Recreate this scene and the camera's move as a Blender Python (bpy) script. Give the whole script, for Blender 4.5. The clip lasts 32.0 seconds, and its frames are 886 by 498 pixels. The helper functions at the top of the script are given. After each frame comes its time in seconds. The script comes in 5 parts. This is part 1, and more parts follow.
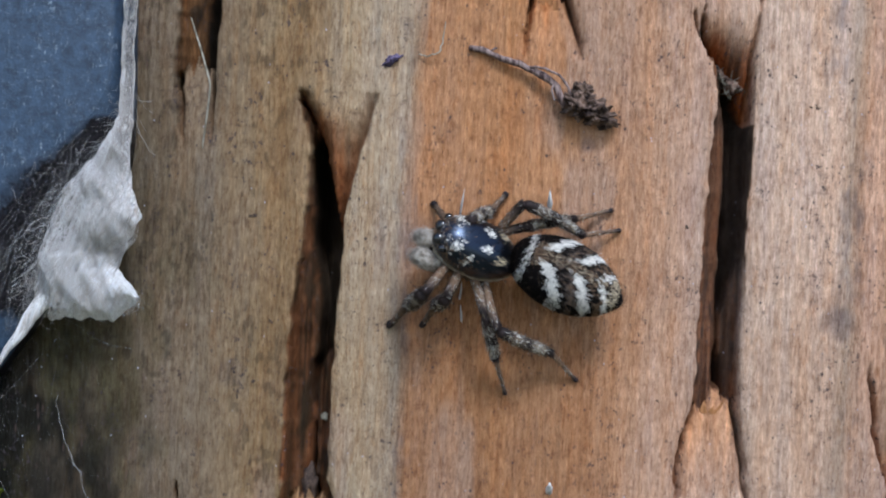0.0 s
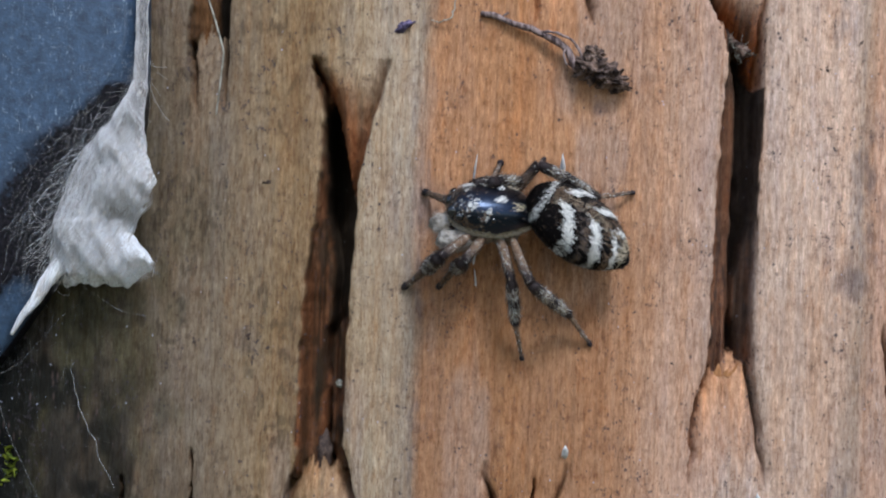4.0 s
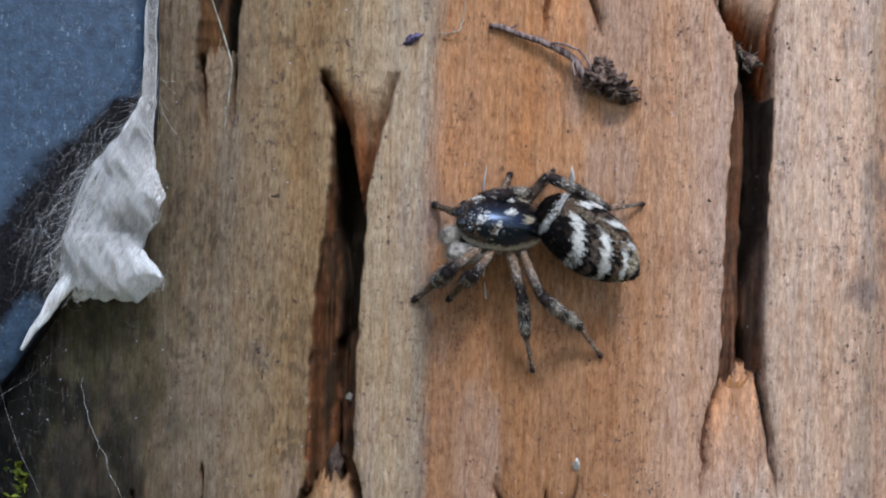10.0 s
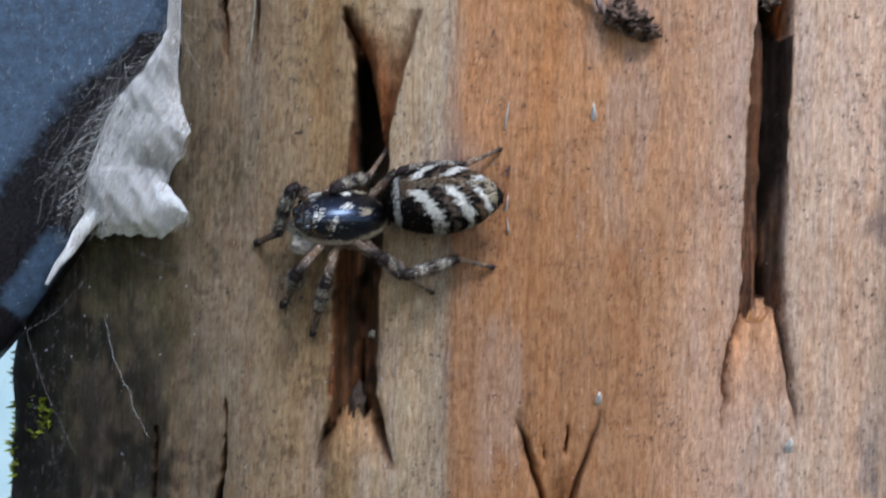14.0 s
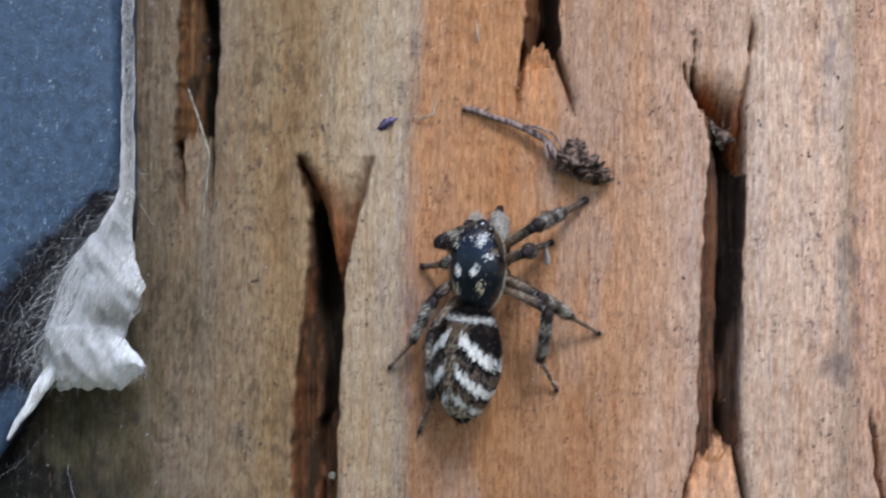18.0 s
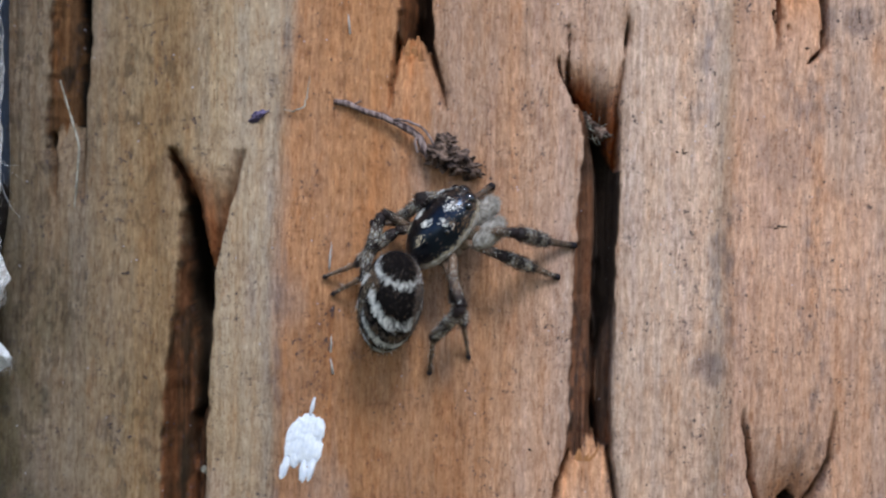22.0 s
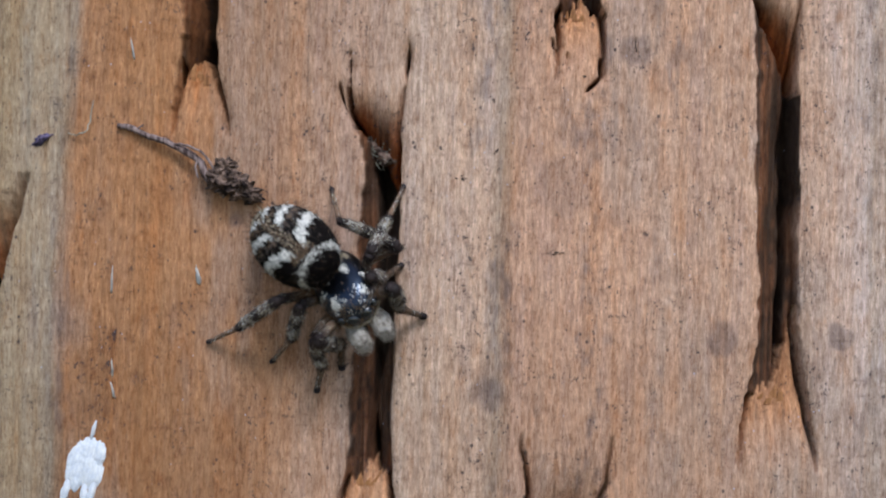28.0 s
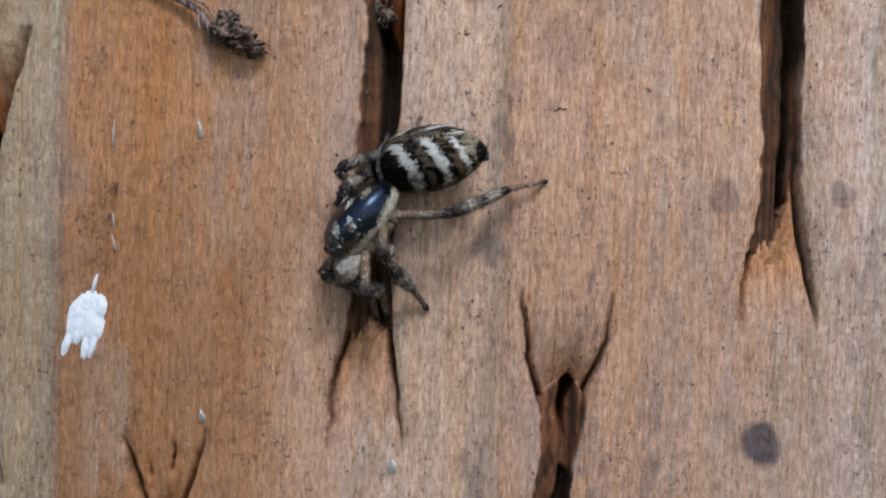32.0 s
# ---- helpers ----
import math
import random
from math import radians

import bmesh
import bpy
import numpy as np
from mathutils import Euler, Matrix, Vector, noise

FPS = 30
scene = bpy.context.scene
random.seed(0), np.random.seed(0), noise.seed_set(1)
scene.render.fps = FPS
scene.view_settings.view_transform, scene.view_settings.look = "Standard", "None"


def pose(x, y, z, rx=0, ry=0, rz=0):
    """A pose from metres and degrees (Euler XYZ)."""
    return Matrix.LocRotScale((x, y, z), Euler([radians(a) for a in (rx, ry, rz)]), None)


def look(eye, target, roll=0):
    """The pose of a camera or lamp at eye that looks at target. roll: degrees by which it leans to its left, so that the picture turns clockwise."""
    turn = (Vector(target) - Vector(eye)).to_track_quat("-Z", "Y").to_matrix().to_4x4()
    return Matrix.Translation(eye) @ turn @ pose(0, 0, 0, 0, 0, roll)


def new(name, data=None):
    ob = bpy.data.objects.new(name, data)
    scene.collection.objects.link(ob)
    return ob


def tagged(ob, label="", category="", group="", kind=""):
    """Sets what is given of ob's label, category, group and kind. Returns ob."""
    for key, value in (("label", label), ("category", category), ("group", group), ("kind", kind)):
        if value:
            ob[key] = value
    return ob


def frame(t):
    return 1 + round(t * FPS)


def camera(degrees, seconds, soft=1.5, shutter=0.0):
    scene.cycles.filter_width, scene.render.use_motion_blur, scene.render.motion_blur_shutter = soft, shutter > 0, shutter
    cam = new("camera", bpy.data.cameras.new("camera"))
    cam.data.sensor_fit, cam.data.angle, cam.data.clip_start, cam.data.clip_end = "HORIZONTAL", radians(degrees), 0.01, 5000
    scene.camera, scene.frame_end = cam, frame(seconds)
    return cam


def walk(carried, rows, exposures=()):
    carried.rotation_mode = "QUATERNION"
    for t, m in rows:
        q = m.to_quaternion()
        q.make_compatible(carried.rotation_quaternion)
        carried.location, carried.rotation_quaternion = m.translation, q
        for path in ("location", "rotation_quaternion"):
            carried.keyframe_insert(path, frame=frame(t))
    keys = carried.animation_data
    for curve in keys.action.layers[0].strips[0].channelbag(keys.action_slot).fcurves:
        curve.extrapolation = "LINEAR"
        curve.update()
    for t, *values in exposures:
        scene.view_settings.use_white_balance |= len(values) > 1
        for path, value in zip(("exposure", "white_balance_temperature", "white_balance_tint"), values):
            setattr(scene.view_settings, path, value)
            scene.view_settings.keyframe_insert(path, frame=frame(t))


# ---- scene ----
MM = 0.001
cam = camera(40, 32.0, soft=1.95, shutter=0.5)
cam.data.dof.use_dof, cam.data.dof.focus_distance, cam.data.dof.aperture_fstop = True, 0.0379, 44
PATH = [  # seconds, place in mm, yaw, pitch and roll in degrees
    (0, -0.301, -38.656, 0.320, 0.611, -0.438, 2.450),
    (0.5, 0.013, -38.805, -0.249, 0.988, 0.098, 2.400),
    (1, -0.021, -38.796, -0.236, 0.800, 0.203, 2.355),
    (1.5, -0.128, -38.768, -0.759, 0.738, 0.276, 2.251),
    (2, -0.296, -38.785, -0.936, 0.686, 0.464, 2.273),
    (2.5, -0.438, -38.792, -0.827, 0.590, 0.419, 2.234),
    (3, -0.348, -38.750, -0.966, 0.780, 0.497, 2.187),
    (3.5, -0.612, -38.784, -1.291, 0.589, 0.575, 2.173),
    (4, -0.780, -38.761, -1.472, 0.484, 0.530, 1.959),
    (4.5, -0.649, -38.794, -1.600, 0.760, 0.734, 1.996),
    (6.5, -0.836, -38.697, -1.384, 0.866, 0.398, 1.655),
    (7, -0.965, -38.709, -1.402, 0.681, 0.809, 1.553),
    (7.5, -0.983, -38.720, -1.575, 0.734, 0.641, 1.652),
    (8, -1.158, -38.681, -1.472, 0.553, 0.358, 1.552),
    (8.5, -1.188, -38.711, -1.426, 0.484, 0.163, 1.606),
    (9, -1.109, -38.679, -1.309, 0.618, 0.385, 1.559),
    (9.5, -0.950, -38.686, -1.293, 0.746, 0.800, 1.587),
    (10, -1.003, -38.697, -1.268, 0.629, 0.805, 1.597),
    (10.5, -1.001, -38.666, -1.321, 0.777, 0.510, 1.552),
    (11, -0.857, -38.728, -1.153, 0.816, 0.667, 1.581),
    (11.5, -0.962, -38.739, -1.320, 0.609, 0.602, 1.420),
    (12, -0.886, -38.788, -1.326, 0.630, 0.924, 1.626),
    (12.5, -0.859, -38.797, -1.410, 0.652, 1.127, 1.550),
    (13, -1.003, -38.787, -1.896, 0.443, 0.897, 1.467),
    (13.5, -1.168, -38.834, -2.356, 0.331, 1.293, 1.448),
    (14, -2.077, -38.894, -3.273, 0.028, 0.727, 1.465),
    (14.5, -2.987, -38.861, -3.813, 0.045, -0.306, 1.337),
    (16.5, -2.759, -39.148, -3.916, 1.104, 1.433, 1.330),
    (17, -2.493, -39.012, -2.005, 0.714, 0.011, 1.045),
    (17.5, -1.022, -39.038, 0.255, 1.008, 0.302, 0.748),
    (18, 0.242, -39.171, 1.716, 1.429, 0.280, 0.513),
    (18.5, 1.715, -39.164, 2.444, 1.241, -0.702, 0.751),
    (19, 1.851, -39.070, 1.759, 1.149, -0.953, 0.715),
    (19.5, 2.200, -39.100, 1.038, 1.456, -0.171, 0.755),
    (20, 2.381, -39.102, 0.803, 1.438, -0.270, 0.778),
    (20.5, 2.532, -38.985, 0.630, 1.312, -0.444, 0.803),
    (21, 4.216, -38.672, 1.767, 2.163, -0.315, 0.882),
    (21.5, 4.433, -38.794, 2.163, 1.962, -0.089, 0.969),
    (22, 5.247, -38.615, 2.120, 2.719, -0.462, 1.101),
    (22.5, 6.889, -38.582, 3.494, 1.991, -0.267, 1.162),
    (23, 7.735, -38.558, 4.082, 2.010, -0.914, 1.446),
    (23.5, 7.817, -38.530, 3.759, 1.903, -1.223, 1.478),
    (24, 8.538, -38.652, 3.360, 1.784, -1.163, 1.492),
    (24.5, 9.489, -38.503, 3.080, 1.868, -0.601, 1.523),
    (25, 10.060, -38.447, 3.035, 2.120, -0.258, 1.505),
    (25.5, 10.385, -38.396, 3.277, 1.905, -0.252, 1.362),
    (27.5, 11.603, -38.475, 2.255, 1.839, 0.080, 1.690),
    (28, 11.726, -38.505, 2.478, 2.038, 0.410, 1.433),
    (28.5, 11.580, -38.525, 1.845, 2.120, -0.446, 1.611),
    (29, 11.393, -38.565, 0.144, 2.087, -0.110, 1.810),
    (29.5, 11.871, -38.667, -0.849, 1.711, -0.956, 1.948),
    (30, 11.892, -38.618, -1.052, 1.701, -0.684, 1.980),
    (30.5, 11.910, -38.554, -0.884, 1.678, -0.645, 2.026),
    (31, 12.175, -38.481, -0.772, 2.029, -0.783, 2.022),
    (31.5, 11.896, -38.461, -1.143, 2.011, -1.264, 1.886),
    (32, 11.871, -38.455, -1.376, 2.143, -0.655, 1.963),
]
walk(cam, [(t, pose(x * MM, y * MM, z * MM, 90 + pitch, 0, yaw) @ pose(0, 0, 0, 0, 0, roll))
           for t, x, y, z, yaw, pitch, roll in PATH],
     [(0, 0.99, 6130, 10), (14.5, 1.01, 6160, 10), (16.8, 1.17, 6150, 10), (18.5, 1.10, 6120, 10), (20, 1.00, 6130, 10), (22, 0.92, 6190, 10),
      (25.5, 0.80, 6250, 10), (28.5, 0.78, 6310, 10), (32, 0.77, 6380, 10)])

# ---- light ----
SUN_UP, SUN_TURN = 50, 163          # elevation, and bearing clockwise from +y
world = bpy.data.worlds.new("overcast_sky")
scene.world = world
world.use_nodes = True
wn, wl = world.node_tree.nodes, world.node_tree.links
sky = wn.new("ShaderNodeTexSky")
sky.sky_type, sky.sun_disc = "NISHITA", False
sky.sun_elevation, sky.sun_rotation = radians(SUN_UP), radians(SUN_TURN)
sky.air_density, sky.dust_density = 1.2, 1.0
wl.new(sky.outputs["Color"], wn["Background"].inputs["Color"])
wn["Background"].inputs["Strength"].default_value = 0.098
sun_data = bpy.data.lights.new("sun", "SUN")
sun_data.energy, sun_data.angle, sun_data.color = 1.45, radians(17), (0.95, 0.98, 1.0)
sun = new("sun", sun_data)
to_sun = Vector((math.sin(radians(SUN_TURN)) * math.cos(radians(SUN_UP)),
                 math.cos(radians(SUN_TURN)) * math.cos(radians(SUN_UP)), math.sin(radians(SUN_UP))))
sun.matrix_world = look(to_sun * 2, (0, 0, 0))

# ---- materials ----


def srgb(r, g, b, k=1.0):
    """A linear colour from 0..255 display values, scaled by k."""
    out = []
    for v in (r, g, b):
        v /= 255
        out.append(k * (v / 12.92 if v <= 0.04045 else ((v + 0.055) / 1.055) ** 2.4))
    return tuple(out)


class Mat:
    """A small writer of node materials. Coordinates are the object's own, in mm."""

    def __init__(self, name, rough=0.7, spec=0.4):
        self.m = bpy.data.materials.new(name)
        self.m.use_nodes = True
        self.n, self.l = self.m.node_tree.nodes, self.m.node_tree.links
        self.b = self.n["Principled BSDF"]
        self.set("Roughness", rough)
        self.set("Specular IOR Level", spec)
        self.tc = self.n.new("ShaderNodeTexCoord")

    def set(self, key, v):
        if isinstance(v, bpy.types.NodeSocket):
            self.l.new(v, self.b.inputs[key])
        else:
            self.b.inputs[key].default_value = (*v, 1) if isinstance(v, tuple) and "Color" in key else v

    turn = 0.0      # turns the grain about y, in degrees

    def coords(self, sx=1, sy=1, sz=1):
        m = self.n.new("ShaderNodeMapping")
        m.inputs["Scale"].default_value = (sx * 1000, sy * 1000, sz * 1000)
        p = self.tc.outputs["Object"]
        if self.turn:
            k = self.n.new("ShaderNodeMapping")
            k.inputs["Rotation"].default_value = (0, radians(self.turn), 0)
            self.l.new(p, k.inputs["Vector"])
            p = k.outputs["Vector"]
        self.l.new(p, m.inputs["Vector"])
        return m.outputs["Vector"]

    def noise(self, scale=(1, 1, 1), detail=4, rough=0.55, distort=0.0):
        t = self.n.new("ShaderNodeTexNoise")
        t.inputs["Scale"].default_value = 1.0
        t.inputs["Detail"].default_value = detail
        t.inputs["Roughness"].default_value = rough
        t.inputs["Distortion"].default_value = distort
        self.l.new(self.coords(*scale), t.inputs["Vector"])
        return t.outputs["Fac"]

    def dots(self, scale=(1, 1, 1)):
        t = self.n.new("ShaderNodeTexVoronoi")
        t.inputs["Scale"].default_value = 1.0
        self.l.new(self.coords(*scale), t.inputs["Vector"])
        return t.outputs["Distance"]

    def span(self, v, a, b, c=0.0, d=1.0):
        t = self.n.new("ShaderNodeMapRange")
        for i, x in enumerate((a, b, c, d)):
            t.inputs[i + 1].default_value = x
        self.l.new(v, t.inputs[0])
        return t.outputs[0]

    def mul(self, a, b, op="MULTIPLY"):
        t = self.n.new("ShaderNodeMath")
        t.operation = op
        for i, v in enumerate((a, b)):
            if isinstance(v, bpy.types.NodeSocket):
                self.l.new(v, t.inputs[i])
            else:
                t.inputs[i].default_value = v
        return t.outputs[0]

    def mix(self, f, a, b, how="MIX"):
        t = self.n.new("ShaderNodeMix")
        t.data_type, t.blend_type = "RGBA", how
        for key, v in ((0, f), (6, a), (7, b)):
            if isinstance(v, bpy.types.NodeSocket):
                self.l.new(v, t.inputs[key])
            else:
                t.inputs[key].default_value = (*v, 1) if isinstance(v, tuple) else v
        return t.outputs[2]

    def attr(self, name, out="Color"):
        t = self.n.new("ShaderNodeAttribute")
        t.attribute_name = name
        return t.outputs[out]

    def bump(self, h, mm, strength=0.6):
        t = self.n.new("ShaderNodeBump")
        t.inputs["Strength"].default_value = strength
        t.inputs["Distance"].default_value = mm * MM
        self.l.new(h, t.inputs["Height"])
        self.l.new(t.outputs["Normal"], self.b.inputs["Normal"])


def wood_material():
    w = Mat("weathered_wood", 0.8, 0.1)

    def shade(c, amount, r, g, b):
        return w.mix(amount, c, w.mix(1.0, c, (r, g, b), "MULTIPLY"))

    grain = w.noise((8, 3, 1.7), 7, 0.7, 0.15)
    fibre = w.noise((13, 4, 3.0), 4, 0.6, 0.2)
    c = w.attr("tint")
    # broad strips of greyer and of rustier wood
    hue = w.noise((1.5, 1, 0.11), 5, 0.65)
    c = shade(c, w.span(hue, 0.50, 0.66), 1.0, 0.91, 0.82)
    c = shade(c, w.span(hue, 0.48, 0.34), 0.97, 1.0, 1.08)
    rust = w.noise((2.6, 1, 0.9), 6, 0.72)
    c = shade(c, w.span(rust, 0.54, 0.68, 0, 0.7), 0.86, 0.70, 0.56)
    blotch = w.noise((0.9, 1, 0.6), 7, 0.72)
    c = shade(c, w.span(blotch, 0.50, 0.66, 0, 0.6), 0.68, 0.64, 0.64)
    c = shade(c, w.span(blotch, 0.46, 0.32, 0, 0.6), 1.14, 1.15, 1.15)
    # small uneven patches, lighter and darker
    mottle = w.noise((4.2, 3, 2.4), 7, 0.78, 0.3)
    c = shade(c, w.span(mottle, 0.52, 0.62, 0, 0.8), 0.76, 0.72, 0.70)
    c = shade(c, w.span(mottle, 0.47, 0.37, 0, 0.8), 1.16, 1.18, 1.20)
    # fibres, light and dark
    c = w.mix(w.span(grain, 0.38, 0.62), w.mix(1.0, c, (0.82, 0.78, 0.75), "MULTIPLY"), w.mix(1.0, c, (1.14, 1.15, 1.15), "MULTIPLY"))
    c = shade(c, w.span(fibre, 0.55, 0.68, 0, 0.75), 0.56, 0.48, 0.44)
    pale = w.noise((15, 3, 2.6), 4, 0.65, 0.2)
    c = shade(c, w.span(pale, 0.54, 0.64, 0, 0.75), 1.32, 1.35, 1.38)
    thin = w.noise((17, 3, 1.6), 4, 0.65, 0.2)
    c = shade(c, w.span(thin, 0.56, 0.66, 0, 0.55), 0.60, 0.54, 0.50)
    glint = w.span(w.dots((3.1, 1, 2.4)), 0.05, 0.09, 1, 0)
    c = w.mix(w.mul(w.mul(glint, w.span(w.noise((0.8, 1.2, 0.9), 4, 0.7), 0.50, 0.58)), 0.7), c, (0.62, 0.58, 0.56))
    # smudges across the grain, crumbs of dirt in clusters, short dark dashes
    cluster = w.noise((0.75, 0.8, 0.55), 6, 0.7)
    smudge = w.noise((2.0, 1, 4.2), 7, 0.76)
    c = shade(c, w.mul(w.span(smudge, 0.53, 0.66, 0, 0.85), w.span(cluster, 0.42, 0.56)), 0.58, 0.54, 0.55)
    crumb = w.noise((6.5, 4, 4.6), 5, 0.7)
    c = w.mix(w.mul(w.span(crumb, 0.565, 0.625, 0, 0.85), w.span(cluster, 0.50, 0.60)), c, (0.055, 0.04, 0.036))
    pit = w.span(w.dots((1.9, 1, 1.5)), 0.06, 0.12, 1, 0)
    c = w.mix(w.mul(w.mul(pit, w.span(w.noise((0.9, 0.9, 0.9), 4), 0.46, 0.58)), 0.8), c, (0.06, 0.042, 0.036))
    fleck = w.span(w.dots((4.4, 1, 3.0)), 0.08, 0.15, 1, 0)
    c = w.mix(w.mul(w.mul(fleck, w.span(w.noise((1.3, 0.9, 1.1), 5, 0.7), 0.45, 0.55)), 0.8), c, (0.06, 0.045, 0.04))
    dash = w.span(w.dots((5.0, 1, 1.3)), 0.10, 0.24, 1, 0)
    c = w.mix(w.mul(w.mul(dash, w.span(w.noise((0.7, 1, 0.5), 3), 0.42, 0.6)), 0.4), c, (0.12, 0.07, 0.05))
    ash = w.span(w.noise((1.1, 1, 0.35), 5, 0.7), 0.50, 0.70, 0, 0.42)
    c = shade(c, ash, 0.94, 1.04, 1.14)
    w.set("Base Color", w.mix(1.0, c, (0.86, 0.932, 1.195), "MULTIPLY"))
    w.bump(w.mul(w.mul(grain, 0.8), w.mul(fibre, 0.4), "ADD"), 0.13, 0.8)
    return w.m


def tinted_material(name, rough, spec, grain=0.25, scale=8, coat=0.0, bump=0.01):
    w = Mat(name, rough, spec)
    n = w.noise((scale, scale, scale), 3)
    c = w.attr("tint")
    w.set("Base Color", w.mix(w.span(n, 0.35, 0.7), w.mix(1.0, c, (1 - grain,) * 3, "MULTIPLY"), c))
    w.set("Coat Weight", coat)
    w.set("Coat Roughness", 0.16)
    w.bump(n, bump)
    return w.m


def mottled(name, dark, light, scale=(6, 6, 6), lo=0.42, hi=0.62, rough=0.75, spec=0.3, bump=0.02):
    w = Mat(name, rough, spec)
    n = w.noise(scale, 4, 0.6)
    f = w.noise(tuple(4 * s for s in scale), 3, 0.6)
    c = w.mix(w.span(n, lo, hi), dark, light)
    w.set("Base Color", w.mix(w.span(f, 0.35, 0.7, 0, 0.5), c, w.mix(1.0, c, (0.6, 0.58, 0.56), "MULTIPLY")))
    w.bump(f, bump)
    return w.m


WOOD = wood_material()
SHARD = mottled("torn_wood_fibre", srgb(128, 84, 52), srgb(188, 134, 88), (9, 9, 0.7), 0.3, 0.7)
CARAPACE = tinted_material("black_carapace", 0.28, 0.6, 0.3, 10, 0.08, 0.004)
HAIR = tinted_material("hair_scales", 0.75, 0.12, 0.2, 14, 0.0, 0.004)
LEG = tinted_material("hairy_leg", 0.6, 0.2, 0.45, 11, 0.0, 0.02)
PALP = mottled("pale_palp_hair", srgb(122, 113, 106), srgb(184, 177, 169), (7, 7, 7), 0.35, 0.6)
# the sky's blue sheen is put into the tint of the reflections
CARAPACE.node_tree.nodes["Principled BSDF"].inputs["Specular Tint"].default_value = (0.45, 0.62, 1.0, 1)
EYE = Mat("black_eye", 0.06, 0.8)
EYE.set("Base Color", (0.006, 0.006, 0.008))
EYE = EYE.m
SILK = Mat("matted_silk", 0.85, 0.15)
SILK.turn = -20
silk_gap = SILK.noise((20, 9, 1.5), 5, 0.62, 0.35)
SILK.set("Alpha", SILK.span(SILK.mul(silk_gap, SILK.attr("tint", "Fac"), "ADD"), 0.92, 1.08, 0.05, 1.0))
silk_n = SILK.noise((7, 4, 0.9), 8, 0.72, 0.9)
silk_c = SILK.mix(SILK.span(silk_n, 0.36, 0.54), srgb(176, 160, 150), srgb(248, 248, 250))
silk_c = SILK.mix(SILK.span(SILK.attr("tint", "Fac"), 0.60, 0.80, 0, 0.75), silk_c, srgb(246, 249, 255))
SILK.set("Base Color", SILK.mix(SILK.span(SILK.noise((1.3, 1.3, 0.9), 4, 0.6), 0.52, 0.70, 0, 0.6), silk_c, srgb(236, 240, 248)))
SILK.set("Subsurface Weight", 0.25)
SILK.set("Subsurface Radius", (0.0004, 0.0004, 0.0004))
SILK.bump(silk_n, 0.16, 1.0)
SILK = SILK.m
THREAD = Mat("silk_thread", 0.4, 0.5)
THREAD.set("Base Color", (0.62, 0.62, 0.63))
THREAD.set("Alpha", 0.32)
THREAD = THREAD.m
FIBRE = Mat("white_silk_fibre", 0.6, 0.3)
fibre_pick = FIBRE.n.new("ShaderNodeNewGeometry").outputs["Random Per Island"]
FIBRE.set("Base Color", FIBRE.mix(FIBRE.span(fibre_pick, 0.0, 0.8), srgb(196, 186, 180), srgb(250, 251, 254)))
FIBRE.set("Alpha", 0.5)
FIBRE = FIBRE.m


def panel_material():
    w = Mat("blue_grey_plastic", 0.42, 0.5)
    n = w.noise((3.2, 3.2, 3.2), 5, 0.65)
    f = w.noise((11, 11, 11), 3, 0.6)
    c = w.mix(w.span(n, 0.35, 0.68), srgb(33, 48, 68), srgb(58, 79, 104))
    c = w.mix(w.span(f, 0.60, 0.76, 0, 0.28), c, srgb(150, 166, 184))
    patch = w.span(w.noise((1.1, 1.1, 1.1), 4, 0.6), 0.42, 0.60, 0.15, 1.0)
    scratch = w.mul(patch, w.span(w.noise((9, 4, 3), 3, 0.6, 1.2), 0.61, 0.72, 0, 0.5))
    c = w.mix(scratch, c, srgb(172, 186, 200))
    scuff = w.mul(patch, w.span(w.noise((3, 4, 8), 3, 0.6, 1.0), 0.62, 0.73, 0, 0.4))
    c = w.mix(scuff, c, srgb(172, 186, 200))
    # dirt holds the shade painted on the rim, its bound broken by noise
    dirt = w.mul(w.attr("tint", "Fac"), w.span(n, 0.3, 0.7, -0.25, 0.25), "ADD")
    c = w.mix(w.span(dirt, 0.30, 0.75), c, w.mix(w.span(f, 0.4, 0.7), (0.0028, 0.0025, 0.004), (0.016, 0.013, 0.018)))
    w.set("Base Color", c)
    w.set("Roughness", w.span(f, 0.3, 0.7, 0.34, 0.62))
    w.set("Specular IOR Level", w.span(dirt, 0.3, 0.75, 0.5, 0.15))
    w.bump(f, 0.03, 0.5)
    return w.m


PANEL = panel_material()
DEBRIS = mottled("dry_plant_scrap", srgb(36, 25, 23), srgb(142, 118, 106), (3, 3, 3), 0.38, 0.66, 0.8, 0.25, 0.02)
STEM = mottled("dry_stem", srgb(68, 50, 50), srgb(158, 138, 134), (9, 9, 2), 0.38, 0.62, 0.8, 0.25, 0.03)
SPECK = mottled("dark_speck", srgb(48, 40, 38), srgb(96, 80, 72), (9, 9, 9), 0.35, 0.65, 0.8, 0.2, 0.02)
WEB = Mat("dusty_web", 0.6, 0.3)
WEB.set("Base Color", (0.42, 0.42, 0.42))
WEB.set("Alpha", 0.16)
WEB = WEB.m
PURPLE = mottled("purple_scrap", srgb(48, 40, 62), srgb(112, 100, 132), (7, 7, 7), 0.38, 0.62)
WHITE = mottled("white_dropping", srgb(204, 211, 228), srgb(244, 246, 250), (8, 8, 4), 0.3, 0.7, 0.6, 0.3, 0.03)
FLAKE = mottled("pale_flake", srgb(188, 186, 188), srgb(232, 230, 230), (8, 8, 8))
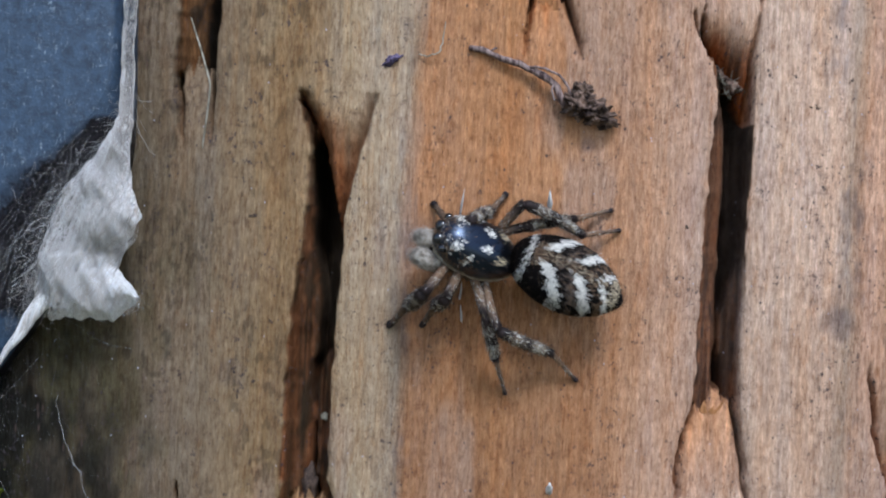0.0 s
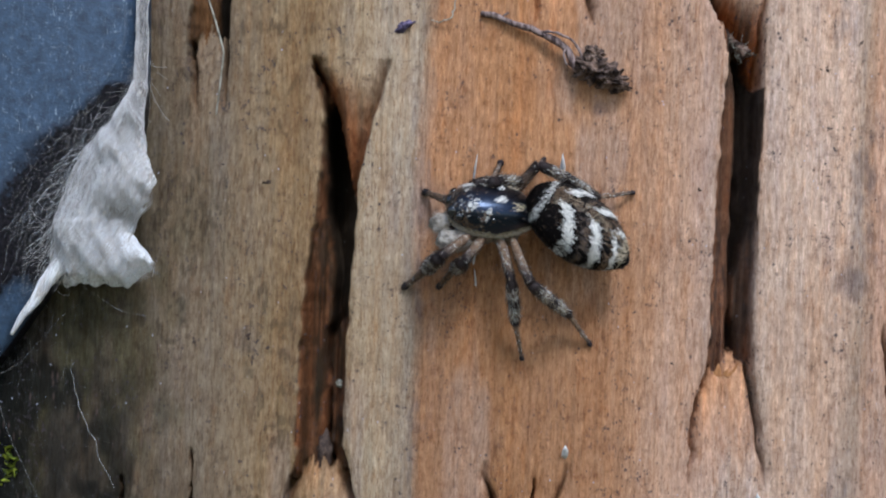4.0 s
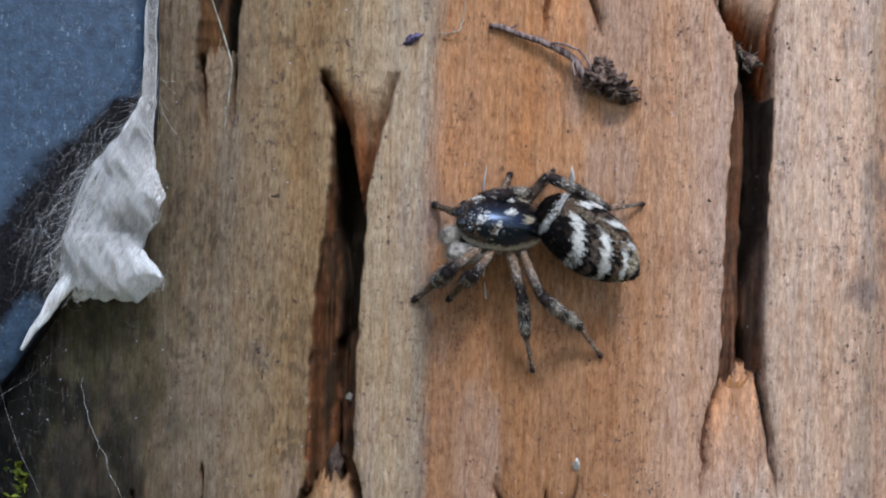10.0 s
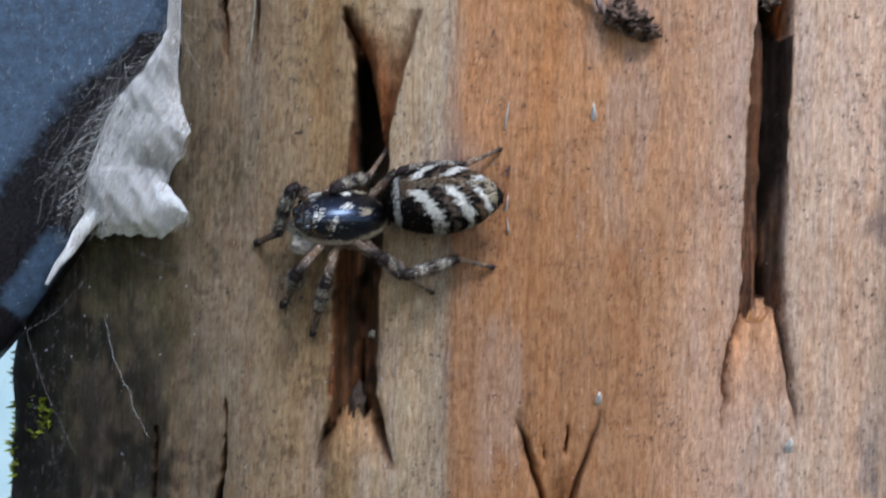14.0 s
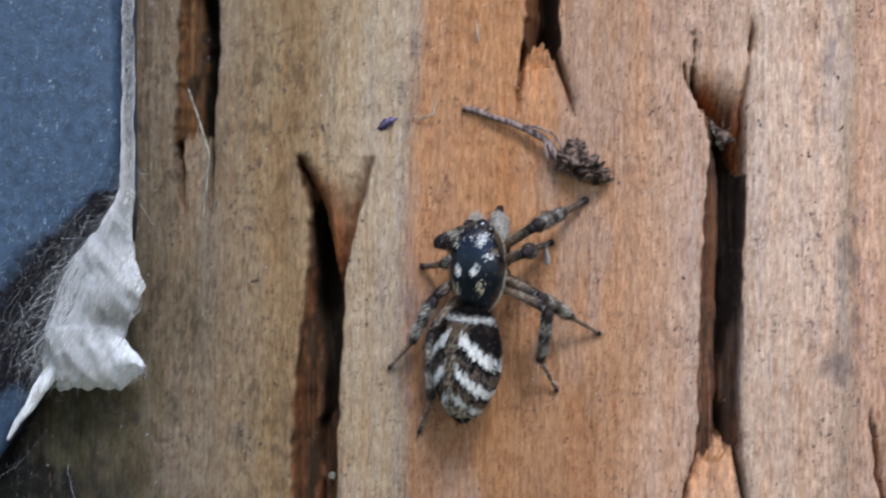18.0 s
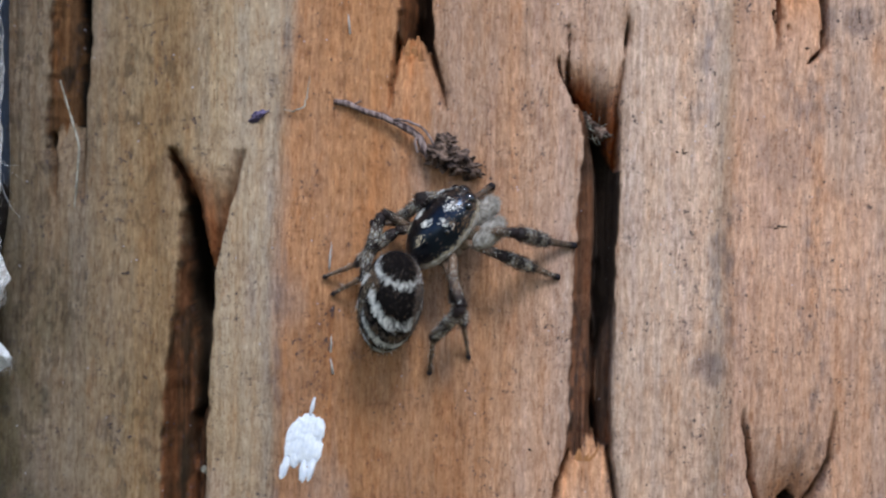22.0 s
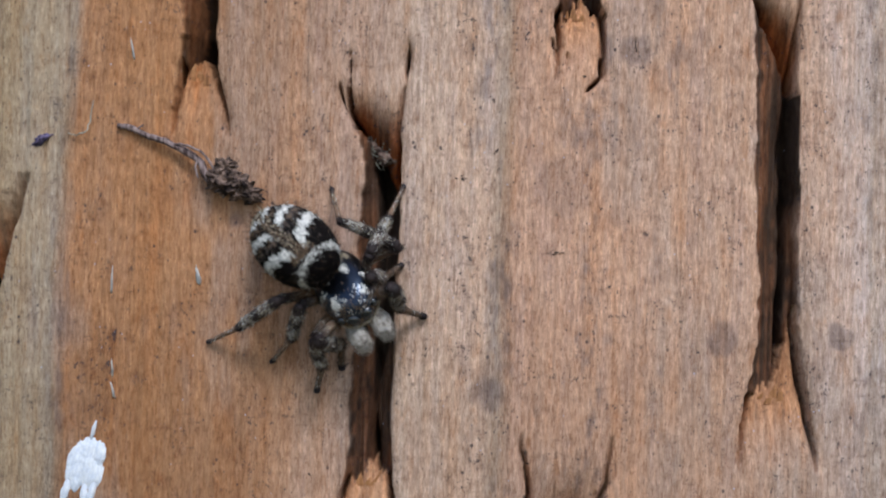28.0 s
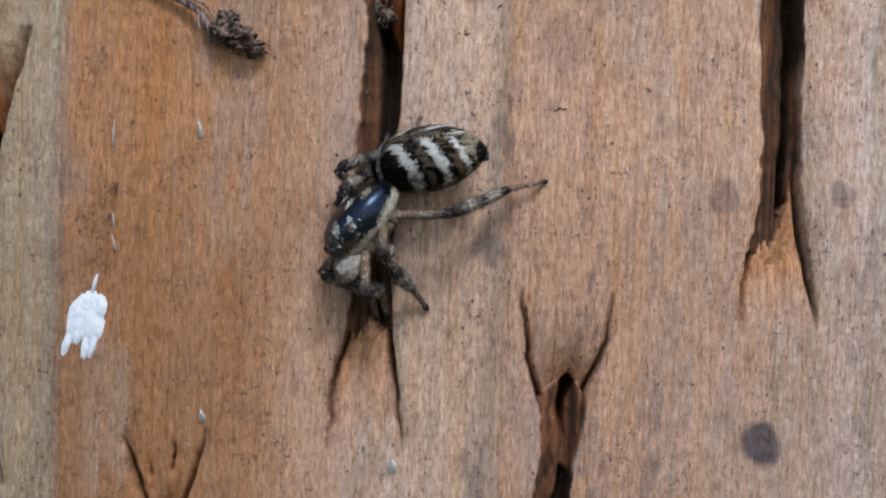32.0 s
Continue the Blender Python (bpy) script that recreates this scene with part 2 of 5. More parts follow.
STALK = mottled("dry_grass", srgb(120, 116, 104), srgb(176, 172, 160), (8, 8, 2))
MOSS = mottled("green_moss", srgb(44, 58, 20), srgb(132, 142, 44), (3, 3, 3), 0.38, 0.64, 0.9, 0.15)
PAINT = mottled("pale_blue_paint", srgb(172, 202, 212), srgb(196, 219, 226), (0.05, 0.05, 0.05), 0.3, 0.7, 0.6)
SOIL = mottled("ground_soil", srgb(84, 82, 66), srgb(120, 118, 94), (0.02, 0.02, 0.02), 0.3, 0.7, 0.95)

# ---- mesh helpers ----


def finish(name, verts, faces, material, parent=None, label="", tint=None, smooth=True):
    """A mesh object from vertices in mm."""
    me = bpy.data.meshes.new(name)
    me.from_pydata([(v[0] * MM, v[1] * MM, v[2] * MM) for v in verts], [], faces)
    me.polygons.foreach_set("use_smooth", [smooth] * len(me.polygons))
    if tint is not None:
        layer = me.color_attributes.new("tint", "FLOAT_COLOR", "POINT")
        rgba = np.ones((len(verts), 4), np.float32)
        rgba[:, :3] = tint
        layer.data.foreach_set("color", rgba.ravel())
    me.materials.append(material)
    me.update()
    ob = new(name, me)
    if parent:
        ob.parent = parent
    if label:
        ob["label"] = label
    return ob


def sphere_dirs(level):
    bm = bmesh.new()
    bmesh.ops.create_icosphere(bm, subdivisions=level, radius=1)
    bm.verts.ensure_lookup_table()
    v = np.array([tuple(p.co) for p in bm.verts])
    f = [tuple(p.index for p in q.verts) for q in bm.faces]
    bm.free()
    return v, f


def tube(points, radii, sides=6, cap=True):
    """Vertices and faces of a tube along points, in mm."""
    pts = [Vector(p) for p in points]
    verts, faces = [], []
    side = None
    for i, p in enumerate(pts):
        d = (pts[min(i + 1, len(pts) - 1)] - pts[max(i - 1, 0)]).normalized()
        if side is None:
            side = d.orthogonal().normalized()
        side = (side - d * side.dot(d)).normalized()
        up = d.cross(side)
        r = radii[i] if hasattr(radii, "__len__") else radii
        for k in range(sides):
            a = 2 * math.pi * k / sides
            verts.append(tuple(p + (side * math.cos(a) + up * math.sin(a)) * r))
    for i in range(len(pts) - 1):
        for k in range(sides):
            a, b = i * sides + k, i * sides + (k + 1) % sides
            faces.append((a, b, b + sides, a + sides))
    if cap:
        faces.append(tuple(range(sides - 1, -1, -1)))
        faces.append(tuple(range((len(pts) - 1) * sides, len(pts) * sides)))
    return verts, faces


def joined(pieces):
    verts, faces = [], []
    for v, f in pieces:
        k = len(verts)
        verts += list(v)
        faces += [tuple(i + k for i in q) for q in f]
    return verts, faces


def blob(size, rough=0.25, freq=2.0, level=3, seed=0, at=(0, 0, 0)):
    """A lumpy, crumpled rounded piece, in mm."""
    v, f = sphere_dirs(level)
    out = []
    for p in v:
        q = Vector(p)
        n = noise.noise(q * freq + Vector((seed * 7.3, seed * 3.1, seed * 1.7)))
        n2 = noise.noise(q * freq * 2.7 + Vector((seed * 2.3, seed * 5.1, 4)))
        k = 1 + rough * n + 0.5 * rough * n2
        out.append((at[0] + p[0] * size[0] * k, at[1] + p[1] * size[1] * k, at[2] + p[2] * size[2] * k))
    return out, f


# smooth value noise on plain arrays
LATTICE = np.random.RandomState(5).rand(256, 256)


def field(x, z):
    xi, zi = np.floor(x).astype(int), np.floor(z).astype(int)
    fx, fz = x - xi, z - zi
    fx, fz = fx * fx * (3 - 2 * fx), fz * fz * (3 - 2 * fz)
    g = lambda a, b: LATTICE[a % 256, b % 256]
    return ((g(xi, zi) * (1 - fx) + g(xi + 1, zi) * fx) * (1 - fz)
            + (g(xi, zi + 1) * (1 - fx) + g(xi + 1, zi + 1) * fx) * fz) * 2 - 1


def step(a, b, v):
    k = np.clip((v - a) / (b - a), 0, 1)
    return k * k * (3 - 2 * k)


# ---- the wooden board ----
CRACKS = []


LEDGES = {0: (-8.6, -3.2, 0.44, 0.22), 1: (-4.9, -0.5, 0.46, 0.26), 4: (-1.6, 4.4, 0.30, 0.30), 5: (-8.8, -6.0, 0.62, 0.26)}      # crack: from, to, ledge width, black slit beside it


def crack(rows, top_tip, bottom_tip, slant=0.0, core=6.0):
    """rows: height, left edge, foot of the sloping wall, right edge. The tips bound the torn tongues at both ends."""
    CRACKS.append((np.array(rows), top_tip, bottom_tip, slant, core))


def hairline(*points):
    """A split a hair wide through points of x and z."""
    crack(sorted((z, x - 0.025, x, x + 0.025) for x, z in points), 99, -99)


crack([(-9.91, -5.99, -4.76, -3.46), (-9.46, -5.94, -4.77, -3.6), (-7.66, -5.53, -4.9, -4.02), (-7.59, -5.64, -4.83, -4.11), (-5.79, -5.64, -4.7, -4.13), (-4.36, -5.61, -4.71, -4.1), (-2.56, -5.51, -4.61, -4.07), (-0.76, -5.33, -4.59, -3.98), (0.87, -5.16, -4.64, -3.9), (2.13, -5.1, -4.71, -3.7), (2.76, -5.08, -4.72, -3.5), (3.39, -5.14, -4.74, -3.34), (4.47, -5.49, -4.27, -3.04), (4.92, -5.54, -4.28, -2.91)], 2.22, -8.23, 2.4, 3.2)
crack([(-8.34, 6.93, 8.16, 9.4), (-6.55, 6.93, 8.1, 9.19), (-4.75, 7.3, 8.13, 8.95), (-4.06, 7.46, 8.18, 8.86), (-1.55, 7.5, 8.16, 8.82), (1.14, 7.59, 8.21, 8.8), (3.83, 7.69, 8.19, 8.9), (5.44, 7.79, 8.02, 8.9), (6.33, 7.58, 8.07, 8.93), (7.22, 7.23, 8.21, 9.01), (7.94, 7.11, 8.18, 9.11)], 5.48, -4.46, 2, 6)
crack([(6.17, 1.49, 2.29, 3.55), (8.41, 1.78, 2.27, 2.95), (9.48, 1.85, 2.3, 2.89), (11.27, 1.59, 2.17, 2.89), (12.7, 1.5, 2.13, 2.94), (15.72, 1.79, 2.06, 2.33)], 99.00, 8.32, 0, 6)
crack([(8.14, 13.75, 14.5, 15.40), (10.26, 13.74, 14.48, 15.32), (10.7, 13.83, 14.47, 15.1), (11.49, 13.78, 14.45, 15.15), (14.14, 14.02, 14.37, 14.72)], 99.00, 10.57, 0, 6)
crack([(-3.96, 19.67, 20.9, 22.23), (-2.98, 19.79, 20.88, 22.1), (-1.57, 20.06, 20.85, 21.9), (-0.51, 20.26, 21.03, 21.7), (1.97, 20.33, 21.15, 21.5), (4.98, 20.13, 21.14, 21.47), (8.53, 20.12, 21.04, 21.35), (10.84, 19.95, 20.95, 21.44), (11.26, 19.62, 20.58, 21.62)], 9.31, -1.42, 3, 4)
crack([(-12.76, 13.33, 13.96, 14.67), (-10.96, 13.36, 13.98, 14.69), (-9.56, 13.52, 14.23, 14.7), (-8.45, 13.63, 14.3, 14.73), (-7.91, 13.7, 14.35, 14.89), (-7.01, 13.7, 14.2, 15.1), (-6.12, 13.46, 14.11, 15.14), (-5.23, 13.19, 14.22, 15.5), (-4.51, 13.06, 14.38, 15.79), (-2.94, 12.86, 14.32, 15.88)], -6.12, -99.00, 0.4, 2.0)
crack([(-14.01, 1.73, 1.84, 1.95), (-11.87, 1.57, 1.79, 2.06), (-10.21, 1.06, 1.57, 2.44), (-8.41, 0.41, 1.8, 3.01), (-7.72, 0.32, 1.78, 3.13)], -11.48, -99.00, 0, 0.9)
crack([(2.92, -9.2, -8.78, -8.18), (5.37, -9.53, -8.8, -8.25), (7.19, -9.42, -8.72, -8.14), (9.0, -9.41, -8.65, -8.04), (11.17, -9.21, -8.67, -8.21)], 99.00, 5.46, 0, 6)
crack([(-11.74, -9.29, -9.23, -9.12), (-9.92, -8.98, -8.93, -8.84), (-7.75, -8.96, -8.93, -8.87)], 99.00, -99.00, 0, 1.5)
hairline((7.29, 8.98), (7.28, 8.08), (7.33, 7.19))
hairline((9.09, 9.56), (9.10, 8.66), (9.01, 7.67))
hairline((6.96, 7.90), (7.15, 7.18), (7.55, 6.38))
hairline((0.49, -8.38), (0.75, -9.19), (0.96, -10.12))
hairline((1.22, -8.44), (1.32, -9.44))
hairline((2.12, -8.04), (2.04, -8.59), (1.94, -9.23))
hairline((14.11, 9.02), (14.11, 8.43))
hairline((13.65, 9.46), (13.74, 8.84))
hairline((-11.11, -8.71), (-11.16, -10.52), (-11.18, -11.78))
hairline((9.13, 9.26), (9.11, 8.55), (9.05, 8.01))
crack([(7.85, 14.70, 14.73, 14.78), (8.05, 14.85, 14.93, 15.02), (8.35, 15.13, 15.18, 15.24), (8.9, 15.17, 15.2, 15.23)], 99, -99)


EDGE = -15.95       # the board's left side


def relief(x, z):
    """Depth into the board and how fresh the wood is, at arrays of x and z in mm."""
    depth = 0.035 * field(x * 3.1, z * 0.12) + 0.03 * field(x * 8, z * 0.3 + 40) + 0.10 * field(x * 0.35 + 9, z * 0.08)
    depth = depth + 0.018 * field(x * 17, z * 1.1 + 70)
    fresh, old, core_shade, rust = (np.zeros_like(x) for _ in range(4))       # raw breaks, aged walls, shade painted in the bottoms, rusty tongues
    for n, (rows, top, bottom, slant, core) in enumerate(CRACKS):
        zz, zlo, zhi = rows[:, 0], rows[0, 0], rows[-1, 0]
        rough = 0.05 * field(z * 2.3 + 11 * n, z * 0 + 3) + 0.025 * field(z * 7 + 5 * n, z * 0 + 8)
        xl = np.interp(z, zz, rows[:, 1]) + rough
        xc = np.interp(z, zz, rows[:, 2])
        xr = np.interp(z, zz, rows[:, 3]) + 0.05 * field(z * 1.7 + 17 * n, z * 0 + 6)
        # the foot of the wall wanders, and narrows to a slit where a ledge stands along the right side
        wander = 0.14 * field(z * 0.5 + 3 * n, z * 0 + 4) + 0.035 * field(z * 2.3 + 8 * n, z * 0 + 9)
        lo, hi, ledge_w, slit = LEDGES.get(n, (-99, -98, 0, 0))
        on_ledge = step(lo - 0.2, lo + 0.3, z) * step(hi + 0.9, hi - 0.9, z + 0.5 * field(x * 5, z * 0 + n))
        ledge_w = ledge_w * on_ledge * (1 + 0.35 * field(z * 0.6 + 2 * n, z * 0 + 7)) if n in LEDGES else 0 * z
        if core > 1.2:
            xc = xc + wander + on_ledge * np.maximum(0, xr - ledge_w - slit - xc) * (n in LEDGES)
            xc = np.minimum(xc, xr - 0.08) - (0.38 * step(-2.2, 0.2, z) * step(4.2, 3.0, z) if n == 0 else 0)
        shelf = step(-0.04, 0.06, x - (xr - ledge_w)) * (ledge_w > 0.05)
        dl, dr = x - xl, xr - x
        inside = step(-0.03, 0.05, dl) * step(-0.03, 0.05, dr) * step(zlo - 0.05, zlo + 0.1, z) * step(zhi + 0.05, zhi - 0.1, z)
        wide = np.maximum(xr - xl, 0.05)
        slope = 0.15 + 0.95 * np.clip(dl / np.maximum(xc - xl, 0.05), 0, 1) ** 0.8 + np.minimum(core, 0.15 + 2.6 * np.maximum(dr, 0)) * step(-0.05, 0.16, x - xc)
        slope = slope * (1 - shelf) + shelf * (0.75 + 0.5 * np.clip(dr / 0.5, 0, 1))
        slope = slope + 0.25 * field(x * 4, z * 0.18 + 9 * n) + 0.12 * field(x * 11, z * 0.3 + 5 * n)
        if n in (5, 6):
            slope = 0.8 * slope
        jag = 0.30 * field(x * 3.3 + 7 * n, z * 0 + 2) + 0.26 * field(x * 9, z * 0 + n) + 0.12 * field(x * 21, z * 0 + n)
        jag = jag + (0.3 if n == 3 else 0.5) * (0.25 - np.abs(np.clip(dl / wide, 0, 1) - 0.42))
        if n == 4:       # a tall torn wedge along the right wall
            jag = jag + 5.6 * np.clip(np.clip(dl / wide, 0, 1) - 0.48, 0, 0.52)
        jag_up = 0.14 * field(x * 3 + n, z * 0 + 5) + (4.4 if n == 0 else slant) * (0.5 - np.clip(dl / wide, 0, 1))
        if n in (5, 6):
            jag_up = jag_up + 0.45 - 1.7 * np.abs(np.clip(dl / wide, 0, 1) - 0.62)
        soft = 0.34 if slant == 2.4 else 0.13
        rim = np.exp(-(dl / soft) ** 2) + np.exp(-(dr / soft) ** 2)
        fup = np.clip((zhi - z) / np.maximum(zhi - top - jag_up, 0.3), 0, 1)
        fdn = np.clip((z - zlo) / max(bottom - zlo, 0.3), 0, 1)
        tongue_up = (0.85 + 0.4 * (slant in (2.0, 3.0))) * fup ** (1.7 if slant in (2.0, 3.0) else 2.6) + rim * 1.1 * fup ** 0.8
        tongue_dn = 0.6 * fdn ** 1.4 + rim * 1.1 * fdn ** 0.8
        d = np.where(z > top + jag_up, tongue_up, np.where(z < bottom + jag, tongue_dn, slope))
        depth = depth + inside * d
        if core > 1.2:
            # shade painted on the floor past the foot of the wall
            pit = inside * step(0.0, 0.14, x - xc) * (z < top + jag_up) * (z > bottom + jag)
            core_shade = np.maximum(core_shade, pit * (1 - shelf) * np.clip((0.55 if n == 0 else 0.75) + 0.7 * field(x * 7, z * 0.6 + 7 * n) + 0.35 * field(x * 16, z * 1.7 + 3 * n), 0, 1))
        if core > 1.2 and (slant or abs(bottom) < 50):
            # the same painted shade, carried just past the right edge
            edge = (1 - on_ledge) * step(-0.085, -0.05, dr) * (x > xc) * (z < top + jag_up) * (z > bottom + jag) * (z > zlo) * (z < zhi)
            core_shade, old = np.maximum(core_shade, edge), np.maximum(old, edge)
        near = np.exp(-(np.minimum(np.abs(dl), np.abs(dr)) / 0.18) ** 2) * step(zlo - 0.3, zlo + 0.6, z) * step(zhi + 0.3, zhi - 0.6, z)
        depth = depth + 0.09 * near * (1 - inside)
        if n in (0, 1, 4):
            rust = np.maximum(rust, inside * (z > top + jag_up) * step(0.25, 0.8, fup + 0.15 * field(x * 4, z * 0.9 + n)) * (0.55 if n == 0 else 0.95))
        worn = {2.0: 1.0, 3.0: 1.0, 2.4: 0.75}.get(slant, 0.0)      # old, rusty breaks
        torn = np.where((z > top + jag_up), (0.6 + 0.3 * worn) * fup ** (2 - worn), np.where(z < bottom + jag, 0.05 + 1.1 * fdn ** 1.3, 0))
        fresh = np.maximum(fresh, inside * np.clip(torn * 1.2, 0, 1) * (1 - 0.85 * step(-6.5, -7.5, x)) * (1 - 0.6 * step(-3.4, -4.0, x)))
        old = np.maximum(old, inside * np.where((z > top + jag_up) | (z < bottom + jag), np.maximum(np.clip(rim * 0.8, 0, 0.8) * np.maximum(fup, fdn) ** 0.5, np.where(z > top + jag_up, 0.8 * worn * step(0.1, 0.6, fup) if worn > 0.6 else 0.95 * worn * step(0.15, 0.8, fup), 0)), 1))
    return depth, fresh, old, core_shade, rust


def band(x, rows):
    """Colours along x, from rows of (x, linear colour)."""
    xs = [r[0] for r in rows]
    return np.stack([np.interp(x, xs, [r[1][k] for r in rows]) for k in range(3)], -1)


def build_board():
    fine_x = np.arange(-14.2, 28.5, 0.046)
    far_x = np.array([29, 30, 32, 35, 40, 50, 65, 80, 84.0])
    arc = [(EDGE + 1.5 - 1.5 * math.cos(a), 1.0 - 1.0 * math.sin(a)) for a in np.linspace(0, math.pi / 2, 14)[:-1]]
    cols = [(EDGE, 22.0), (EDGE, 12.0), (EDGE, 6.0), (EDGE, 3.5), (EDGE, 1.6)] + arc
    xs = np.array([c[0] for c in cols] + list(fine_x) + list(far_x) + [84.3, 84.3])
    base = np.array([c[1] for c in cols] + [0.0] * (len(fine_x) + len(far_x)) + [0.4, 22.0])
    zs = np.concatenate([[-1210, -800, -400, -150, -100, -60, -40, -28, -20, -16], np.arange(-13.5, 13.6, 0.085), [16, 20, 28, 40, 60, 100, 150]])
    x, z = np.meshgrid(xs, zs, indexing="ij")
    depth, fresh, old, core_shade, rust = relief(x, z)
    edge = step(EDGE + 2.5, EDGE, x)
    y = base[:, None] + depth + edge * 0.25 * field(x * 1.3, z * 0.7)
    wob = x + 0.35 * field(x * 0.6, z * 0.1 + 5) + 0.12 * field(x * 2, z * 0.3)
    # broad darkening put into the tint towards the bottom; left edge near black
    darker_low = 1 - (0.08 + 0.16 * step(-4.0, -1.0, x)) * step(3.0, -5.0, z + 1.5 * field(x * 0.5, z * 0.2) + 0.6 * field(x * 2, z * 0.8)) * step(7.0, 3.0, x)
    tint = darker_low[..., None] * band(wob, [
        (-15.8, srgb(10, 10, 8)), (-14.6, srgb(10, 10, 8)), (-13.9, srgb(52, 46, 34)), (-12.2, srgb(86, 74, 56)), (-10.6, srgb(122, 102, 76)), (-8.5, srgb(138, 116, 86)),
        (-6.3, srgb(154, 124, 84)), (-5.6, srgb(146, 114, 74)), (-3.9, srgb(182, 152, 110)), (-2.3, srgb(188, 160, 122)),
        (-1.9, srgb(178, 152, 118)), (-1.5, srgb(188, 134, 88)), (1.0, srgb(192, 134, 84)), (4.6, srgb(196, 142, 96)),
        (6.0, srgb(202, 156, 116)), (7.3, srgb(200, 158, 122)), (9.2, srgb(210, 174, 138)), (11.6, srgb(206, 167, 130)),
        (12.1, srgb(176, 146, 114)), (12.6, srgb(198, 152, 114)), (16.0, srgb(204, 156, 116)), (19.5, srgb(202, 158, 120)),
        (22.0, srgb(206, 166, 130)), (23.5, srgb(208, 176, 146)), (23.8, srgb(196, 168, 138)), (25.5, srgb(208, 160, 118)), (84, srgb(200, 155, 115))])
    # grey weathering, algae and a near-black lower left, with outlines of their own
    grey = step(0.15, 0.75, field(x * 0.5 + 3, z * 0.13 + 21) + 0.5 * field(x * 2.2, z * 0.5)) * 0.4 * step(-13.0, -10.0, x)
    tint = tint * (1 - grey[..., None]) + grey[..., None] * np.array(srgb(178, 154, 128))
    algae = step(-6.0, -13.0, x + 0.35 * z) * step(-0.35, 0.6, field(x * 0.7, z * 0.25 + 60) + 0.5 * field(x * 3, z * 0.9)) * 0.7 * step(-14.9, -13.4, x)
    tint = tint * (1 - algae[..., None]) + algae[..., None] * np.array(srgb(72, 66, 38))
    # near black towards the left and bottom, ragged at its bound
    dark_corner = step(-9.6, -13.4, x + 0.32 * (z + 4)) * step(-0.45, 0.5, field(x * 0.9 + 5, z * 0.5) + 0.5 * field(x * 3.5, z * 2.2)) * 0.9
    dark_corner = np.maximum(dark_corner, 0.86 * step(-6.6, -10.2, z + 1.2 * field(x * 0.9, z * 0.4 + 3)) * step(-8.6, -11.8, x + 0.5 * field(x * 2, z * 0.7)) * step(-0.7, 0.2, field(x * 2.5 + 5, z * 0.8)))
    tint = tint * (1 - dark_corner[..., None]) + dark_corner[..., None] * np.array(srgb(24, 23, 17))
    # dark crumbs of algae on the damp left planks
    crumbs = step(0.34, 0.52, 0.7 * field(x * 3.1 + 8, z * 1.9) + 0.5 * field(x * 8.5, z * 4.6 + 3)) * step(-0.3, 0.3, field(x * 0.6 + 2, z * 0.3 + 30)) * step(-2.5, -6.5, x) * 0.42
    tint = tint * (1 - crumbs[..., None]) + crumbs[..., None] * np.array(srgb(46, 38, 26))
    # smears of grey dirt down the grain, thickest along the joint lines of the right half
    spread = np.exp(-((x - 12.0) / 0.9) ** 2) + 0.8 * np.exp(-((x - 14.9) / 1.1) ** 2) + 0.7 * np.exp(-((x - 17.4) / 0.7) ** 2) + 0.7 * np.exp(-((x + 1.85) / 0.35) ** 2) + 0.5 * np.exp(-((x - 23.6) / 0.5) ** 2) + 0.16
    ragged = 0.5 * field(x * 1.3 + 40, z * 0.45 + 9) + 0.4 * field(x * 3.7 + 4, z * 1.3) + 0.35 * field(x * 8 + 2, z * 3.1 + 50)
    smear = step(0.0, 0.75, ragged) * np.clip(spread, 0, 1) * 0.62 * step(-13.0, -10.0, x)
    tint = tint * (1 - smear[..., None]) + smear[..., None] * np.array(srgb(116, 102, 92))
    # broad lightening put into the tint of the upper right planks
    bright = 1 + 0.18 * step(7.5, 12.0, x) * step(-3.0, 2.0, z + field(x * 0.6, z * 0.3))
    tint = tint * bright[..., None]
    # soft round stains: x, z, radius, strength
    for sx, sz, sr, k in STAINS:
        m = step(1.25, 0.7, np.hypot(x - sx, z - sz) / sr + 0.25 * field(x * 3, z * 3)) * k
        tint = tint * (1 - m[..., None]) + m[..., None] * np.array(srgb(82, 74, 74))
    raw = np.array(srgb(198, 134, 80)) * (1 + 0.4 * field(x * 5, z * 0.4) + 0.3 * field(x * 13, z * 0.9 + 8))[..., None]
    tint = tint * (1 - 0.7 * fresh[..., None]) + 0.7 * fresh[..., None] * raw
    # near-black colour stands in for the shade deep in the cracks
    deep_shade = np.maximum(step(1.9, 3.2, depth), core_shade)[..., None]
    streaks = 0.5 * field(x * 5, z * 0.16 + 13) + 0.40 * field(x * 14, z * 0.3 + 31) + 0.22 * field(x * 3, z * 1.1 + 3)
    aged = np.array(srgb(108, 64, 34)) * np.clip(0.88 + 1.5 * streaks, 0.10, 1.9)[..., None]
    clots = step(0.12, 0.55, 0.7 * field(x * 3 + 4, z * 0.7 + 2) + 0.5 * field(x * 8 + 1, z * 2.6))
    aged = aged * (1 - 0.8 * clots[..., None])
    aged = aged * (1 - deep_shade) + deep_shade * np.array(srgb(20, 14, 11))
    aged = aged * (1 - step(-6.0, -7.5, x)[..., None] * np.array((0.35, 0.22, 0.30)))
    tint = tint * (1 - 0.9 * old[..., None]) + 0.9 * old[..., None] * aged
    rusty = np.array(srgb(176, 96, 46)) * np.clip(0.8 + 0.9 * streaks, 0.15, 1.6)[..., None]
    tint = tint * (1 - rust[..., None]) + rust[..., None] * rusty
    nx, nz = x.shape
    co = np.stack([x, y, z], -1).reshape(-1, 3) * MM
